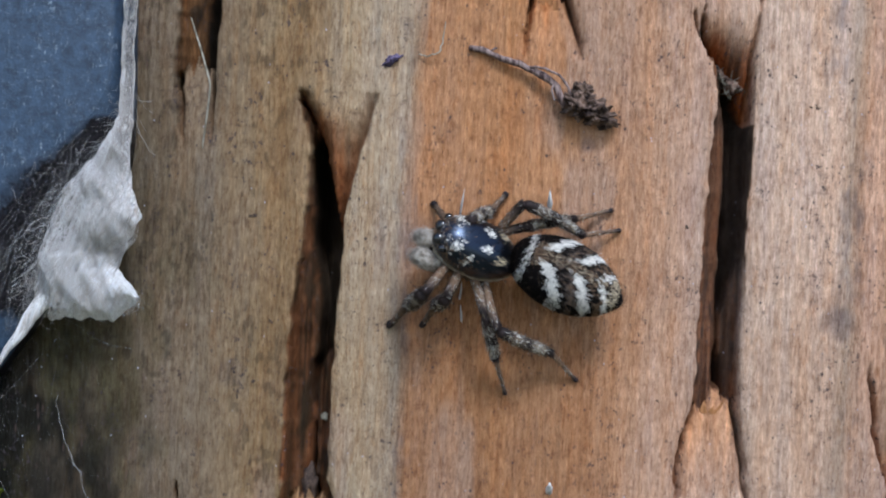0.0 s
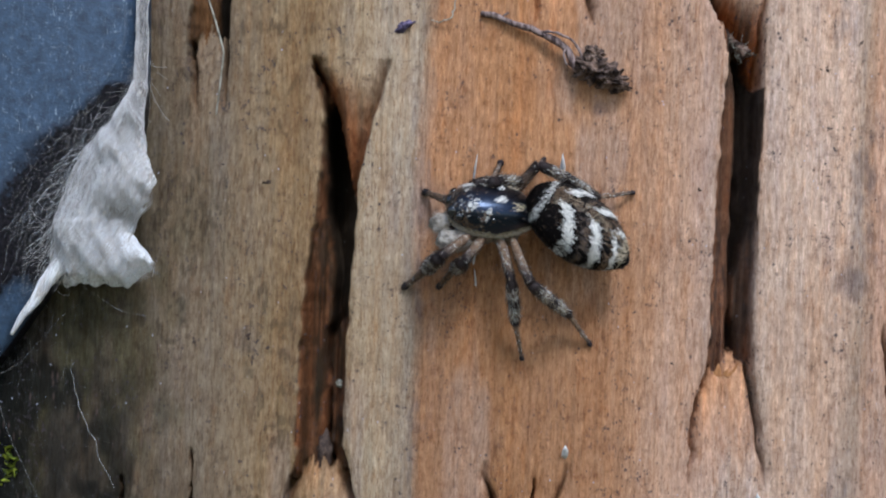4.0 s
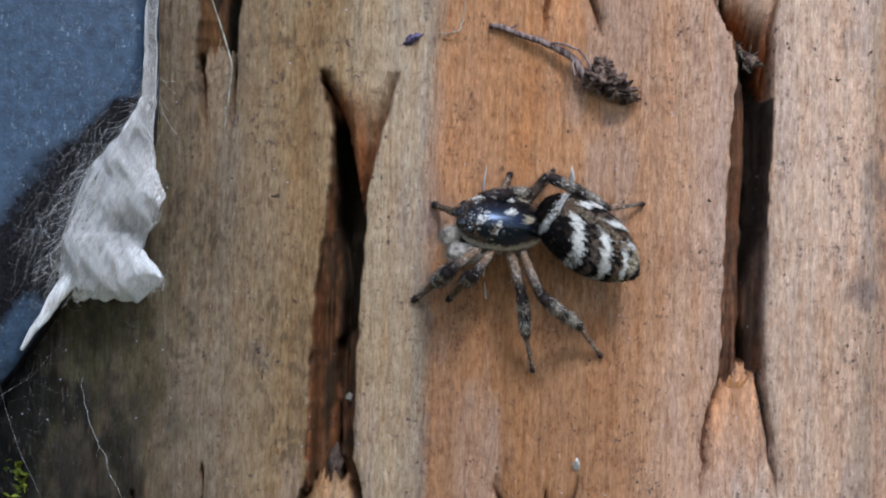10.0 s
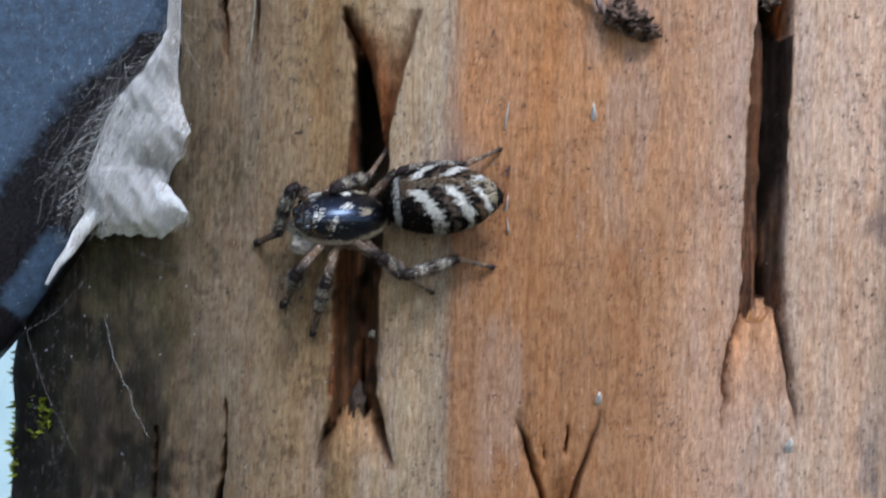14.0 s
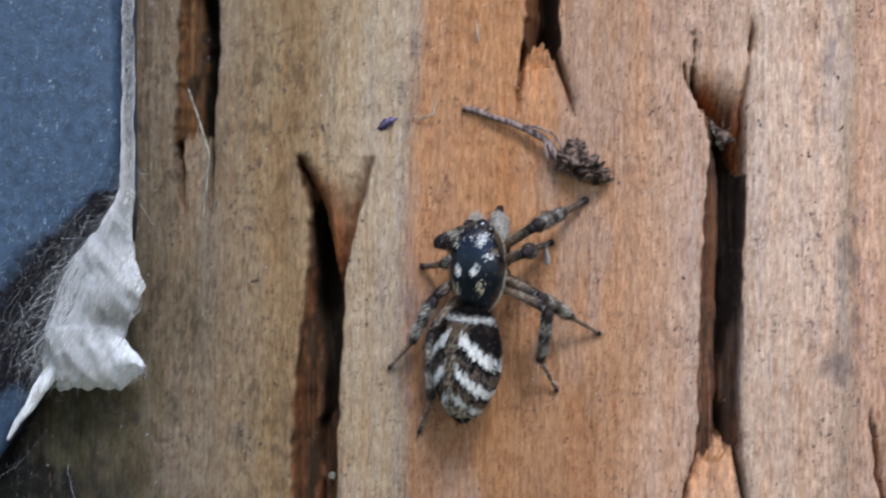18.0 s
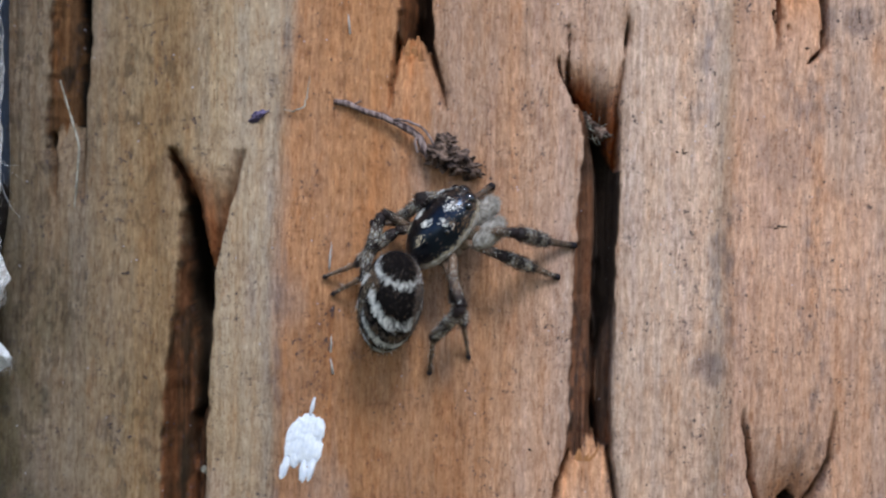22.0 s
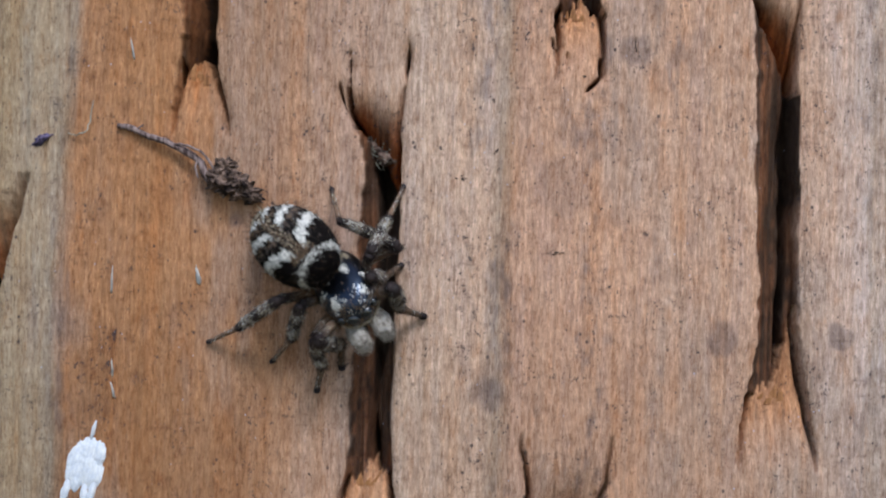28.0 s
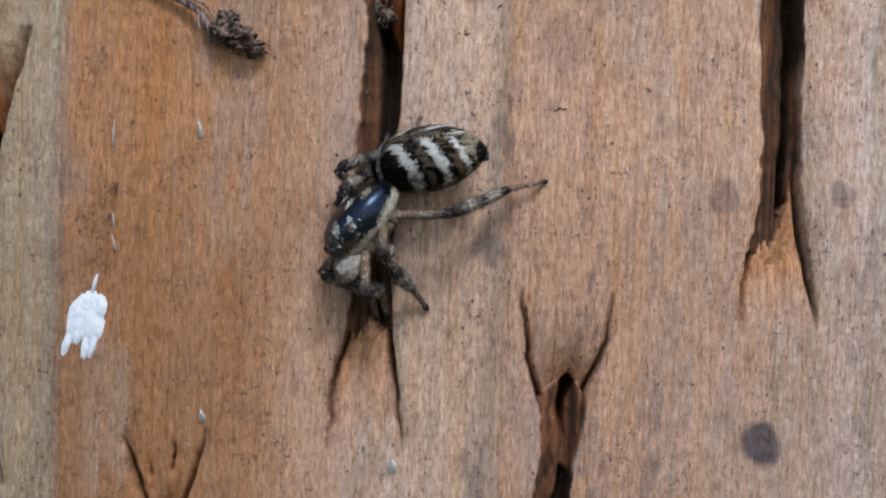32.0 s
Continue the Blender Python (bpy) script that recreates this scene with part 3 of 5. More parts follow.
    idx = np.arange(nx * nz).reshape(nx, nz)
    quads = np.stack([idx[:-1, :-1], idx[1:, :-1], idx[1:, 1:], idx[:-1, 1:]], -1).reshape(-1, 4)
    me = bpy.data.meshes.new("wooden_board")
    me.vertices.add(len(co))
    me.vertices.foreach_set("co", co.ravel())
    me.loops.add(quads.size)
    me.loops.foreach_set("vertex_index", quads.ravel())
    me.polygons.add(len(quads))
    me.polygons.foreach_set("loop_start", np.arange(len(quads)) * 4)
    me.polygons.foreach_set("use_smooth", np.ones(len(quads), bool))
    layer = me.color_attributes.new("tint", "FLOAT_COLOR", "POINT")
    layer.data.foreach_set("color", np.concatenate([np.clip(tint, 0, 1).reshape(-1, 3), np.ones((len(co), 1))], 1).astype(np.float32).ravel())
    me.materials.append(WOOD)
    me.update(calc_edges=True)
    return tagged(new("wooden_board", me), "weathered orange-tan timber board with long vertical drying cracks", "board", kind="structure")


STAINS = [(20.58, -7.53, 0.66, 0.85), (19.21, 0.15, 0.5, 0.45), (22.83, 0.31, 0.4, 0.5), (12.01, -1.83, 0.5, 0.3), (16.27, 9.15, 0.5, 0.4), (12.10, 1.74, 0.5, 0.3), (-7.23, -4.24, 0.45, 0.2), (14.16, 4.83, 0.9, 0.22), (11.79, -1.75, 0.5, 0.3), (3.75, 3.51, 0.25, 0.4)]
board = build_board()


def depth_at(x, z):
    return float(relief(np.array([float(x)]), np.array([float(z)]))[0][0])

# ---- ground and distance ----


def slab(name, x0, x1, y0, y1, z0, z1, material, label, category):
    v = [(a, b, c) for a in (x0, x1) for b in (y0, y1) for c in (z0, z1)]
    f = [(0, 1, 3, 2), (4, 6, 7, 5), (0, 4, 5, 1), (2, 3, 7, 6), (0, 2, 6, 4), (1, 5, 7, 3)]
    return tagged(finish(name, v, f, material, smooth=False), label, category, kind="structure")


slab("wall_back", -1600, 1200, 500, 600, -1200, 900, PAINT, "pale blue painted wall far behind the board", "wall")
slab("ground", -40000, 40000, -40000, 40000, -1300, -1200, SOIL, "grey-green soil far below the board", "ground")


# ---- the blue-grey panel ----


def build_panel():
    """A thick sheet with a broad rolled rim, fixed to the board."""
    # the outer outline, from the top of the straight side round the corner
    pts = [(-10.75, 60.0), (-10.75, 8.0), (-10.65, 5.0), (-10.6, 3.0), (-10.75, 1.6), (-11.3, 0.3), (-12.2, -1.1), (-13.2, -2.5),
           (-14.1, -3.9), (-15.1, -5.4), (-16.3, -6.9), (-18.0, -8.2), (-22.0, -10.2), (-60.0, -24.0)]
    line = []
    for a, b in zip(pts, pts[1:]):
        n = max(1, int(math.hypot(b[0] - a[0], b[1] - a[1]) / 0.35)) if max(abs(a[1]), abs(b[0])) < 25 else 3
        line += [(a[0] + (b[0] - a[0]) * k / n, a[1] + (b[1] - a[1]) * k / n) for k in range(n)]
    line.append(pts[-1])
    line = np.array(line)
    for _ in range(6):
        line[1:-1] = (line[:-2] + 2 * line[1:-1] + line[2:]) / 4
    d = np.gradient(line, axis=0)
    inward = np.stack([d[:, 1], -d[:, 0]], -1) / np.linalg.norm(d, axis=1)[:, None]
    # the rim rolls over more broadly round the lower corner than up the straight side
    roll = 0.45 + 2.7 * step(5.2, 0.2, line[:, 1])
    rings = [(0.35, 0.3), (0.0, 0.0), (0.0, -0.7)] + [(1 - math.cos(a), -0.7 - 1.1 * math.sin(a)) for a in np.linspace(0.1, math.pi / 2, 12)]
    verts, faces = [], []
    for k, (off, y) in enumerate(rings):
        for i, p in enumerate(line):
            q = p + inward[i] * off * roll[i]
            dent = 0.05 * noise.noise(Vector((p[0] * 0.8, k * 0.35, p[1] * 0.8)))
            verts.append((q[0], y + dent, q[1]))
    n = len(line)
    # the face runs on inwards, gently bowed
    for s in (1.2, 2.6, 4.5, 8, 16, 40):
        for i, p in enumerate(line):
            q = p + inward[i] * roll[i] + np.array([-0.72, 0.69]) * s
            verts.append((q[0], -1.8 - 0.02 * s + 0.03 * noise.noise(Vector((q[0], 0, q[1]))), q[1]))
    for k in range(len(rings) + 5):
        for i in range(n - 1):
            a = k * n + i
            faces.append((a, a + n, a + n + 1, a + 1))
    root = tagged(new("wall_panel"), "blue-grey speckled plastic panel corner hung with old cobweb", "panel")
    cut = (len(rings) - 2) * (n - 1)
    # painted shade: over the rolled rim, but for a bare blue patch low on its edge
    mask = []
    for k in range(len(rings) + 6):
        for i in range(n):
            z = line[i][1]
            rim_shade = float(step(len(rings) + 0.4, len(rings) - 4.0, np.array(float(k))))
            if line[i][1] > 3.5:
                rim_shade = 0.15
            bare_patch = float(step(-2.6, -3.2, np.array(z)) * step(-5.6, -5.0, np.array(z)) * step(2, 3.5, np.array(float(k))) * step(9, 7, np.array(float(k))))
            mask.append((rim_shade * (1 - bare_patch),) * 3)
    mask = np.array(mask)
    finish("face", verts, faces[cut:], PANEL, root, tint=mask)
    finish("rim", verts, faces[:cut], PANEL, root, "rolled rim with shade painted into its colour", tint=mask)
    return root


build_panel()


def build_silk():
    """Matted silk that hangs from the panel's edge: a felted pad, and loose threads."""
    root = tagged(new("cobweb"), "dense white matted spider silk hanging from the panel edge", "cobweb")
    rnd = random.Random(3)
    rows = [  # height, left, right, front
        (13.0, -10.76, -10.66, 1.0), (6.8, -10.74, -10.56, 1.0), (5.0, -10.70, -10.48, 1.1), (3.6, -10.76, -10.42, 1.3), (2.6, -11.25, -10.45, 1.5), (1.6, -12.1, -10.3, 1.6),
        (0.7, -12.5, -9.95, 1.5), (0.1, -12.7, -10.15, 1.45), (-0.4, -12.9, -10.62, 1.4), (-0.95, -13.1, -10.78, 1.3), (-1.4, -13.2, -10.35, 1.2),
        (-1.8, -13.3, -10.05, 1.05), (-2.2, -13.4, -10.2, 0.9), (-2.5, -13.6, -10.9, 0.7)]
    rows = np.array(rows)[::-1]
    verts, faces, dense = [], [], []
    zs, us = np.linspace(-2.5, 13.0, 460), np.linspace(0, 1, 110)

    def lumps(x, z):
        return (0.30 * noise.noise(Vector((x * 1.4, z * 0.8, 2))) + 0.22 * noise.noise(Vector((x * 3.2 + 1.6 * z, z * 0.9, 5)))
                + 0.10 * noise.noise(Vector((x * 9 - 3 * z, z * 1.1, 8))) + 0.06 * noise.noise(Vector((x * 21 - 7 * z, z * 1.6, 3))))

    for side in (1, -1):
        for z in zs:
            lo, hi, fr = (np.interp(z, rows[:, 0], rows[:, k]) for k in (1, 2, 3))
            hi += 0.13 * noise.noise(Vector((z * 1.6, 0, 1))) + 0.02 * noise.noise(Vector((z * 5, 0, 4)))
            lo += 0.12 * noise.noise(Vector((z * 2.2, 0, 7)))
            for u in us:
                x = lo + (hi - lo) * u
                lump = lumps(x, z)
                thick = 0.22 * math.sqrt(max(0.0, 1 - (2 * u - 1) ** 4)) * (1.6 if z < -0.6 else 1)
                hem = max(0.0, min(1.0, (-1.2 - z) / 1.3))
                sag = hem * (0.42 * noise.noise(Vector((x * 1.3, 3, 1))) + 0.16 * noise.noise(Vector((x * 4, 1, 1))) - 0.10)
                verts.append((x, -fr * (1 - 0.35 * hem ** 3) - lump - side * thick * (1 - 0.8 * hem ** 4) - 0.5 * math.sin(u * math.pi), z + sag))
                d = 0.44 - 0.16 * float(step(2.6, 4.6, np.array(z))) + 0.18 * float(step(1.0, -1.8, np.array(z))) + 0.16 * u - 1.2 * max(0.0, 0.36 - u)
                dense.append((d, d, d))
    m, n = len(us), len(zs)
    for s in range(2):
        for j in range(n - 1):
            for i in range(m - 1):
                a = s * m * n + j * m + i
                q = (a, a + 1, a + m + 1, a + m)
                faces.append(q if s == 0 else q[::-1])
    finish("silk_pad", verts, faces, SILK, root, "felted white silk pad", tint=np.array(dense))
    # a twisted rope from the pad's lower left corner
    path = [(-12.3, -1.4, -1.4), (-12.8, -1.4, -1.95), (-13.3, -1.38, -2.6), (-13.6, -1.35, -3.15), (-13.98, -1.3, -3.6), (-14.32, -1.25, -4.2)]
    pieces = []
    for k in range(7):
        a = k * 0.9
        pts = []
        for i in range(26):
            t = i / 25 * (len(path) - 1)
            j = min(int(t), len(path) - 2)
            p = Vector(path[j]).lerp(Vector(path[j + 1]), t - j)
            w = 0.17 * (1.1 - i / 25)
            pts.append(p + Vector((math.cos(a + i * 0.35), math.sin(a + i * 0.35) * 0.6, math.sin(a + i * 0.35))) * w)
        pieces.append(tube(pts, [0.13 * (1.1 - i / 26) + 0.025 for i in range(26)], 8))
    v, f = joined(pieces)
    finish("silk_rope", v, f, SILK, root, tint=np.full((len(v), 3), 0.66))
    # combed threads over the pad and out across the panel's rolled rim
    pieces = []
    for k in range(3600):
        z = 6.6 - 8.3 * rnd.random() ** 0.7 if k % 8 else rnd.uniform(5, 12.8)
        lo, hi = (np.interp(z, rows[:, 0], rows[:, c]) for c in (1, 2))
        x = lo + (hi - lo) * rnd.uniform(0.0, 0.98)
        drift = -0.38 if z < 2.6 else -0.05
        drift += rnd.gauss(0, 0.38 if z < 2.6 else 0.06)
        off, length = rnd.uniform(0.0, 0.16), rnd.uniform(0.4, 1.7)
        pts = []
        for i in range(9):
            lo, hi, fr = (np.interp(z, rows[:, 0], rows[:, c]) for c in (1, 2, 3))
            u = min(1.0, max(0.0, (x - lo) / (hi - lo)))
            thick = 0.22 * math.sqrt(max(0.0, 1 - (2 * u - 1) ** 4)) * (1.6 if z < -0.6 else 1)
            pts.append(Vector((x, -fr - lumps(x, z) - thick - 0.5 * math.sin(u * math.pi) - off, z)))
            drift += rnd.gauss(0, 0.20)
            x = min(max(x + drift * length / 8, lo - 0.12), hi + 0.04)
            z -= length / 8
            if z < -2.35:
                break
        if len(pts) > 2:
            pieces.append(tube(pts, 0.0025 + 0.005 * rnd.random() ** 2, 3, False))
    v, f = joined(pieces)
    tagged(finish("combed_threads", v, f, FIBRE, root), kind="stuff")
    pieces = []
    for k in range(300):
        # loose ends that leave the pad's ragged left edge
        z = rnd.uniform(-2.2, 4.5)
        lo, fr = (np.interp(z, rows[:, 0], rows[:, c]) for c in (1, 3))
        p = Vector((lo + rnd.uniform(-0.05, 0.5), -fr - 0.25 - 0.3 * rnd.random(), z))
        d = Vector((-0.55 + rnd.gauss(0, 0.3), 0.0, -0.8 + rnd.gauss(0, 0.25)))
        length = rnd.uniform(0.4, 1.5)
        pts = []
        for i in range(8):
            pts.append(p.copy())
            d += Vector((rnd.gauss(0, 0.4), 0.02, rnd.gauss(0, 0.3)))
            p = p + d.normalized() * length / 7
        pieces.append(tube(pts, 0.002 + 0.0025 * rnd.random() ** 2, 3, False))
    v, f = joined(pieces)
    tagged(finish("loose_fuzz", v, f, FIBRE, root), kind="stuff")
    pieces = []
    for k in range(150):
        # wavy threads that run down over the dark rim beside the pad
        t = rnd.random()
        p = Vector((-11.2 - 2.2 * t + rnd.gauss(0, 0.25) - 0.9 * rnd.random() ** 2, -1.95 - 0.25 * rnd.random(), 3.2 - 4.6 * t + rnd.gauss(0, 0.5)))
        d = Vector((-0.45 + rnd.gauss(0, 0.25), 0.05, -0.9 + rnd.gauss(0, 0.2)))
        length = rnd.uniform(0.8, 3.2) * (1 - 0.4 * t)
        pts = []
        for i in range(14):
            pts.append(p.copy())
            d += Vector((rnd.gauss(0, 0.38), 0.02, rnd.gauss(0, 0.26)))
            d.x = max(-0.9, min(-0.1, d.x))
            p = p + d.normalized() * length / 13
        pieces.append(tube(pts, 0.0025 + 0.004 * rnd.random() ** 2, 3, False))
    # soft fuzz along the pad's lower edge
    for k in range(260):
        x = rnd.uniform(-13.2, -10.0)
        p = Vector((x, -1.0 - 0.7 * rnd.random(), -2.35 + 0.3 * rnd.random() + 0.25 * (x > -10.6)))
        d = Vector((rnd.gauss(0, 0.8), rnd.gauss(0, 0.3), -0.4 + rnd.gauss(0, 0.5)))
        pts = []
        for i in range(6):
            pts.append(p.copy())
            d += Vector((rnd.gauss(0, 0.5), 0, rnd.gauss(0, 0.5)))
            p = p + d.normalized() * 0.09
        pieces.append(tube(pts, 0.003, 3, False))
    v, f = joined(pieces)
    tagged(finish("rim_threads", v, f, THREAD, root), kind="stuff")


build_silk()


def build_loose_web():
    """A torn, dusty web over the dark corner below the panel."""
    rnd = random.Random(17)
    pieces = []
    for _ in range(64):
        a = Vector((rnd.uniform(-15.6, -12.0), -0.35 - 0.6 * rnd.random(), rnd.uniform(-10.5, -2.8)))
        d = Vector((rnd.gauss(0.2, 0.7), 0.05 * rnd.gauss(0, 1), rnd.gauss(-0.4, 0.8))).normalized()
        length = rnd.uniform(0.6, 3.4)
        pts = []
        for _ in range(9):
            pts.append(a.copy())
            d += Vector((rnd.gauss(0, 0.2), rnd.gauss(0, 0.03), rnd.gauss(0, 0.2)))
            a = a + d.normalized() * length / 8
            a.y = min(a.y, -0.2)
        pieces.append(tube(pts, rnd.uniform(0.0018, 0.0034), 3, False))
    v, f = joined(pieces)
    tagged(finish("loose_web", v, f, WEB), "fine torn grey web over the dark board edge", "web", kind="stuff")


build_loose_web()


def strand(name, pts, r, material, label, category, sag=0.0, seed=0):
    """One loose thread, stem or blade along a few points."""
    rnd = random.Random(seed)
    fine = []
    for a, b in zip(pts, pts[1:]):
        for k in range(8):
            t = k / 8
            p = Vector(a).lerp(Vector(b), t)
            fine.append(p + Vector((rnd.gauss(0, sag), rnd.gauss(0, sag * 0.4), rnd.gauss(0, sag))))
    fine.append(Vector(pts[-1]))
    for _ in range(2):
        fine = [fine[0]] + [(fine[i - 1] + fine[i] * 2 + fine[i + 1]) / 4 for i in range(1, len(fine) - 1)] + [fine[-1]]
    n = len(fine)
    rr = [r * (0.55 + 0.45 * math.sin(math.pi * (i + 1) / (n + 1))) for i in range(n)]
    v, f = tube(fine, rr, 5)
    return tagged(finish(name, v, f, material), label, category)


strand("silk_thread", [(-12.68, -0.5, -5.1), (-12.6, -0.4, -5.9), (-12.4, -0.3, -6.6), (-11.93, -0.2, -7.55), (-11.27, -0.12, -9.05)], 0.012, THREAD,
       "crinkled white silk thread stretched down the board", "thread", 0.06, 1)
strand("silk_thread", [(-15.3, -1.0, -4.6), (-14.6, -0.4, -7.4), (-13.6, -0.1, -9.6)], 0.005, THREAD, "fine grey silk thread over dark wood", "thread", 0.03, 2)
strand("silk_thread", [(-12.3, -1.2, -2.6), (-11.2, -0.4, -3.4), (-10.4, -0.05, -3.6)], 0.006, THREAD, "fine grey silk thread over dark wood", "thread", 0.03, 3)
strand("silk_thread", [(-15.6, -0.6, -6.0), (-14.2, -0.3, -5.0), (-12.6, -0.6, -3.2)], 0.005, THREAD, "fine grey silk thread over dark wood", "thread", 0.03, 4)
strand("grass_stalk", [(-9.0, -0.1, 7.0), (-8.6, -0.35, 6.0), (-8.25, -0.35, 4.9), (-8.35, -0.2, 4.0), (-8.5, -0.02, 2.9)], 0.036, STALK,
       "pale dry grass stalk lying against the board", "stalk", 0.0, 7)
strand("silk_curl", [(-0.95, -0.1, 7.2), (-1.0, -0.15, 6.5), (-1.15, -0.2, 6.2), (-1.5, -0.12, 6.1), (-1.75, -0.05, 6.15)], 0.024, STALK,
       "small pale curl of old silk", "silk", 0.03, 8)


def build_twig():
    """A shed dry flower stalk with a crumpled head."""
    root = tagged(new("dried_flower"), "brown shrivelled dried flower head on a thin bent stalk", "twig")
    pts = [(-0.15, -0.12, 6.47), (0.4, -0.2, 6.32), (0.99, -0.3, 6.1), (1.5, -0.38, 5.93), (2.0, -0.42, 5.72), (2.4, -0.45, 5.5), (2.65, -0.45, 5.25),
           (2.78, -0.45, 4.95), (2.95, -0.45, 4.68)]
    fine = []
    for a, b in zip(pts, pts[1:]):
        fine += [Vector(a).lerp(Vector(b), k / 5) for k in range(5)]
    fine.append(Vector(pts[-1]))
    fine = [p + Vector((0, noise.noise(p * 3) * 0.04, noise.noise(p * 3 + Vector((5, 5, 5))) * 0.05)) for p in fine]
    v, f = tube(fine, [0.07 + 0.06 * abs(noise.noise(p * 1.7)) + 0.045 * (i / len(fine)) for i, p in enumerate(fine)], 8)
    finish("stalk", v, f, STEM, root, "thin purplish-grey stalk")
    for pts, r in (([(1.75, -0.45, 5.86), (2.25, -0.62, 5.82), (2.7, -0.66, 5.62), (2.98, -0.62, 5.3), (3.12, -0.55, 5.02)], 0.045),
                   ([(2.55, -0.5, 5.38), (2.48, -0.58, 5.08), (2.62, -0.6, 4.82)], 0.035), ([(0.5, -0.2, 6.28), (0.72, -0.35, 6.42)], 0.035)):
        fine = [Vector(a).lerp(Vector(b), k / 5) for a, b in zip(pts, pts[1:]) for k in range(6)]
        fine = [p + Vector((noise.noise(p * 4), 0, noise.noise(p * 4 + Vector((3, 3, 3))))) * 0.05 for p in fine]
        v, f = tube(fine, [r * (0.8 + 0.6 * abs(noise.noise(p * 5))) for p in fine], 6)
        finish("side_stalk", v, f, STEM, root)
    rnd = random.Random(4)
    for name, size, at, k in (("flower_head", (0.52, 0.42, 0.38), (3.50, -0.50, 4.68), 1), ("dry_bract", (0.32, 0.30, 0.27), (3.44, -0.55, 5.12), 2),
                              ("dry_bract", (0.42, 0.34, 0.27), (3.95, -0.42, 4.42), 3), ("dry_bract", (0.30, 0.24, 0.15), (4.28, -0.38, 4.20), 4),
                              ("dry_bract", (0.24, 0.26, 0.26), (3.20, -0.50, 4.74), 5)):
        v, f = blob(size, 0.75, 2.3, 5, k, at)
        v = [tuple(Vector(p) + 0.09 * Vector((noise.noise(Vector(p) * 3), noise.noise(Vector(p) * 3 + Vector((9, 9, 9))), noise.noise(Vector(p) * 3 + Vector((4, 1, 7)))))) for p in v]
        finish(name, v, f, DEBRIS, root, "dark crumpled flower head" if k == 1 else "")
    for k in range(18):
        t = k / 17
        at = Vector((3.1 + 1.15 * t + rnd.gauss(0, 0.08), -0.55 - 0.25 * math.sin(math.pi * t) * rnd.random(), 5.05 - 0.85 * t + rnd.gauss(0, 0.16)))
        d = Vector((rnd.gauss(0.35, 0.5), rnd.gauss(-0.25, 0.3), rnd.gauss(-0.2, 0.5))).normalized()
        side = d.orthogonal().normalized()
        tip = at + d * rnd.uniform(0.18, 0.34)
        mid = at.lerp(tip, 0.5) + d.cross(side) * 0.07
        w = rnd.uniform(0.07, 0.15)
        up = d.cross(side) * 0.03
        vv = [at - side * 0.05, at + side * 0.05, mid + side * w, mid - side * w, tip + side * 0.04, tip - side * 0.04]
        vv = [tuple(p) for p in vv] + [tuple(p + up) for p in vv]
        ff = [(0, 1, 2, 3), (3, 2, 4, 5), (6, 9, 8, 7), (9, 11, 10, 8), (0, 3, 9, 6), (3, 5, 11, 9), (1, 7, 8, 2), (2, 8, 10, 4), (4, 10, 11, 5), (0, 6, 7, 1)]
        finish("sepal", vv, ff, DEBRIS, root, smooth=False)
    root.location.y = 0.14 * MM
    return root


build_twig()


def lump(name, x, z, size, material, label, category, seed=0, rough=0.4, lift=0.0, group=""):
    d = depth_at(x, z)
    v, f = blob(size, rough, 2.0, 3, seed, (0, 0, 0))
    ob = finish(name, v, f, material)
    ob.location = (x * MM, (d - lift - size[1] * 0.1) * MM, z * MM)
    return tagged(ob, label, category, group)


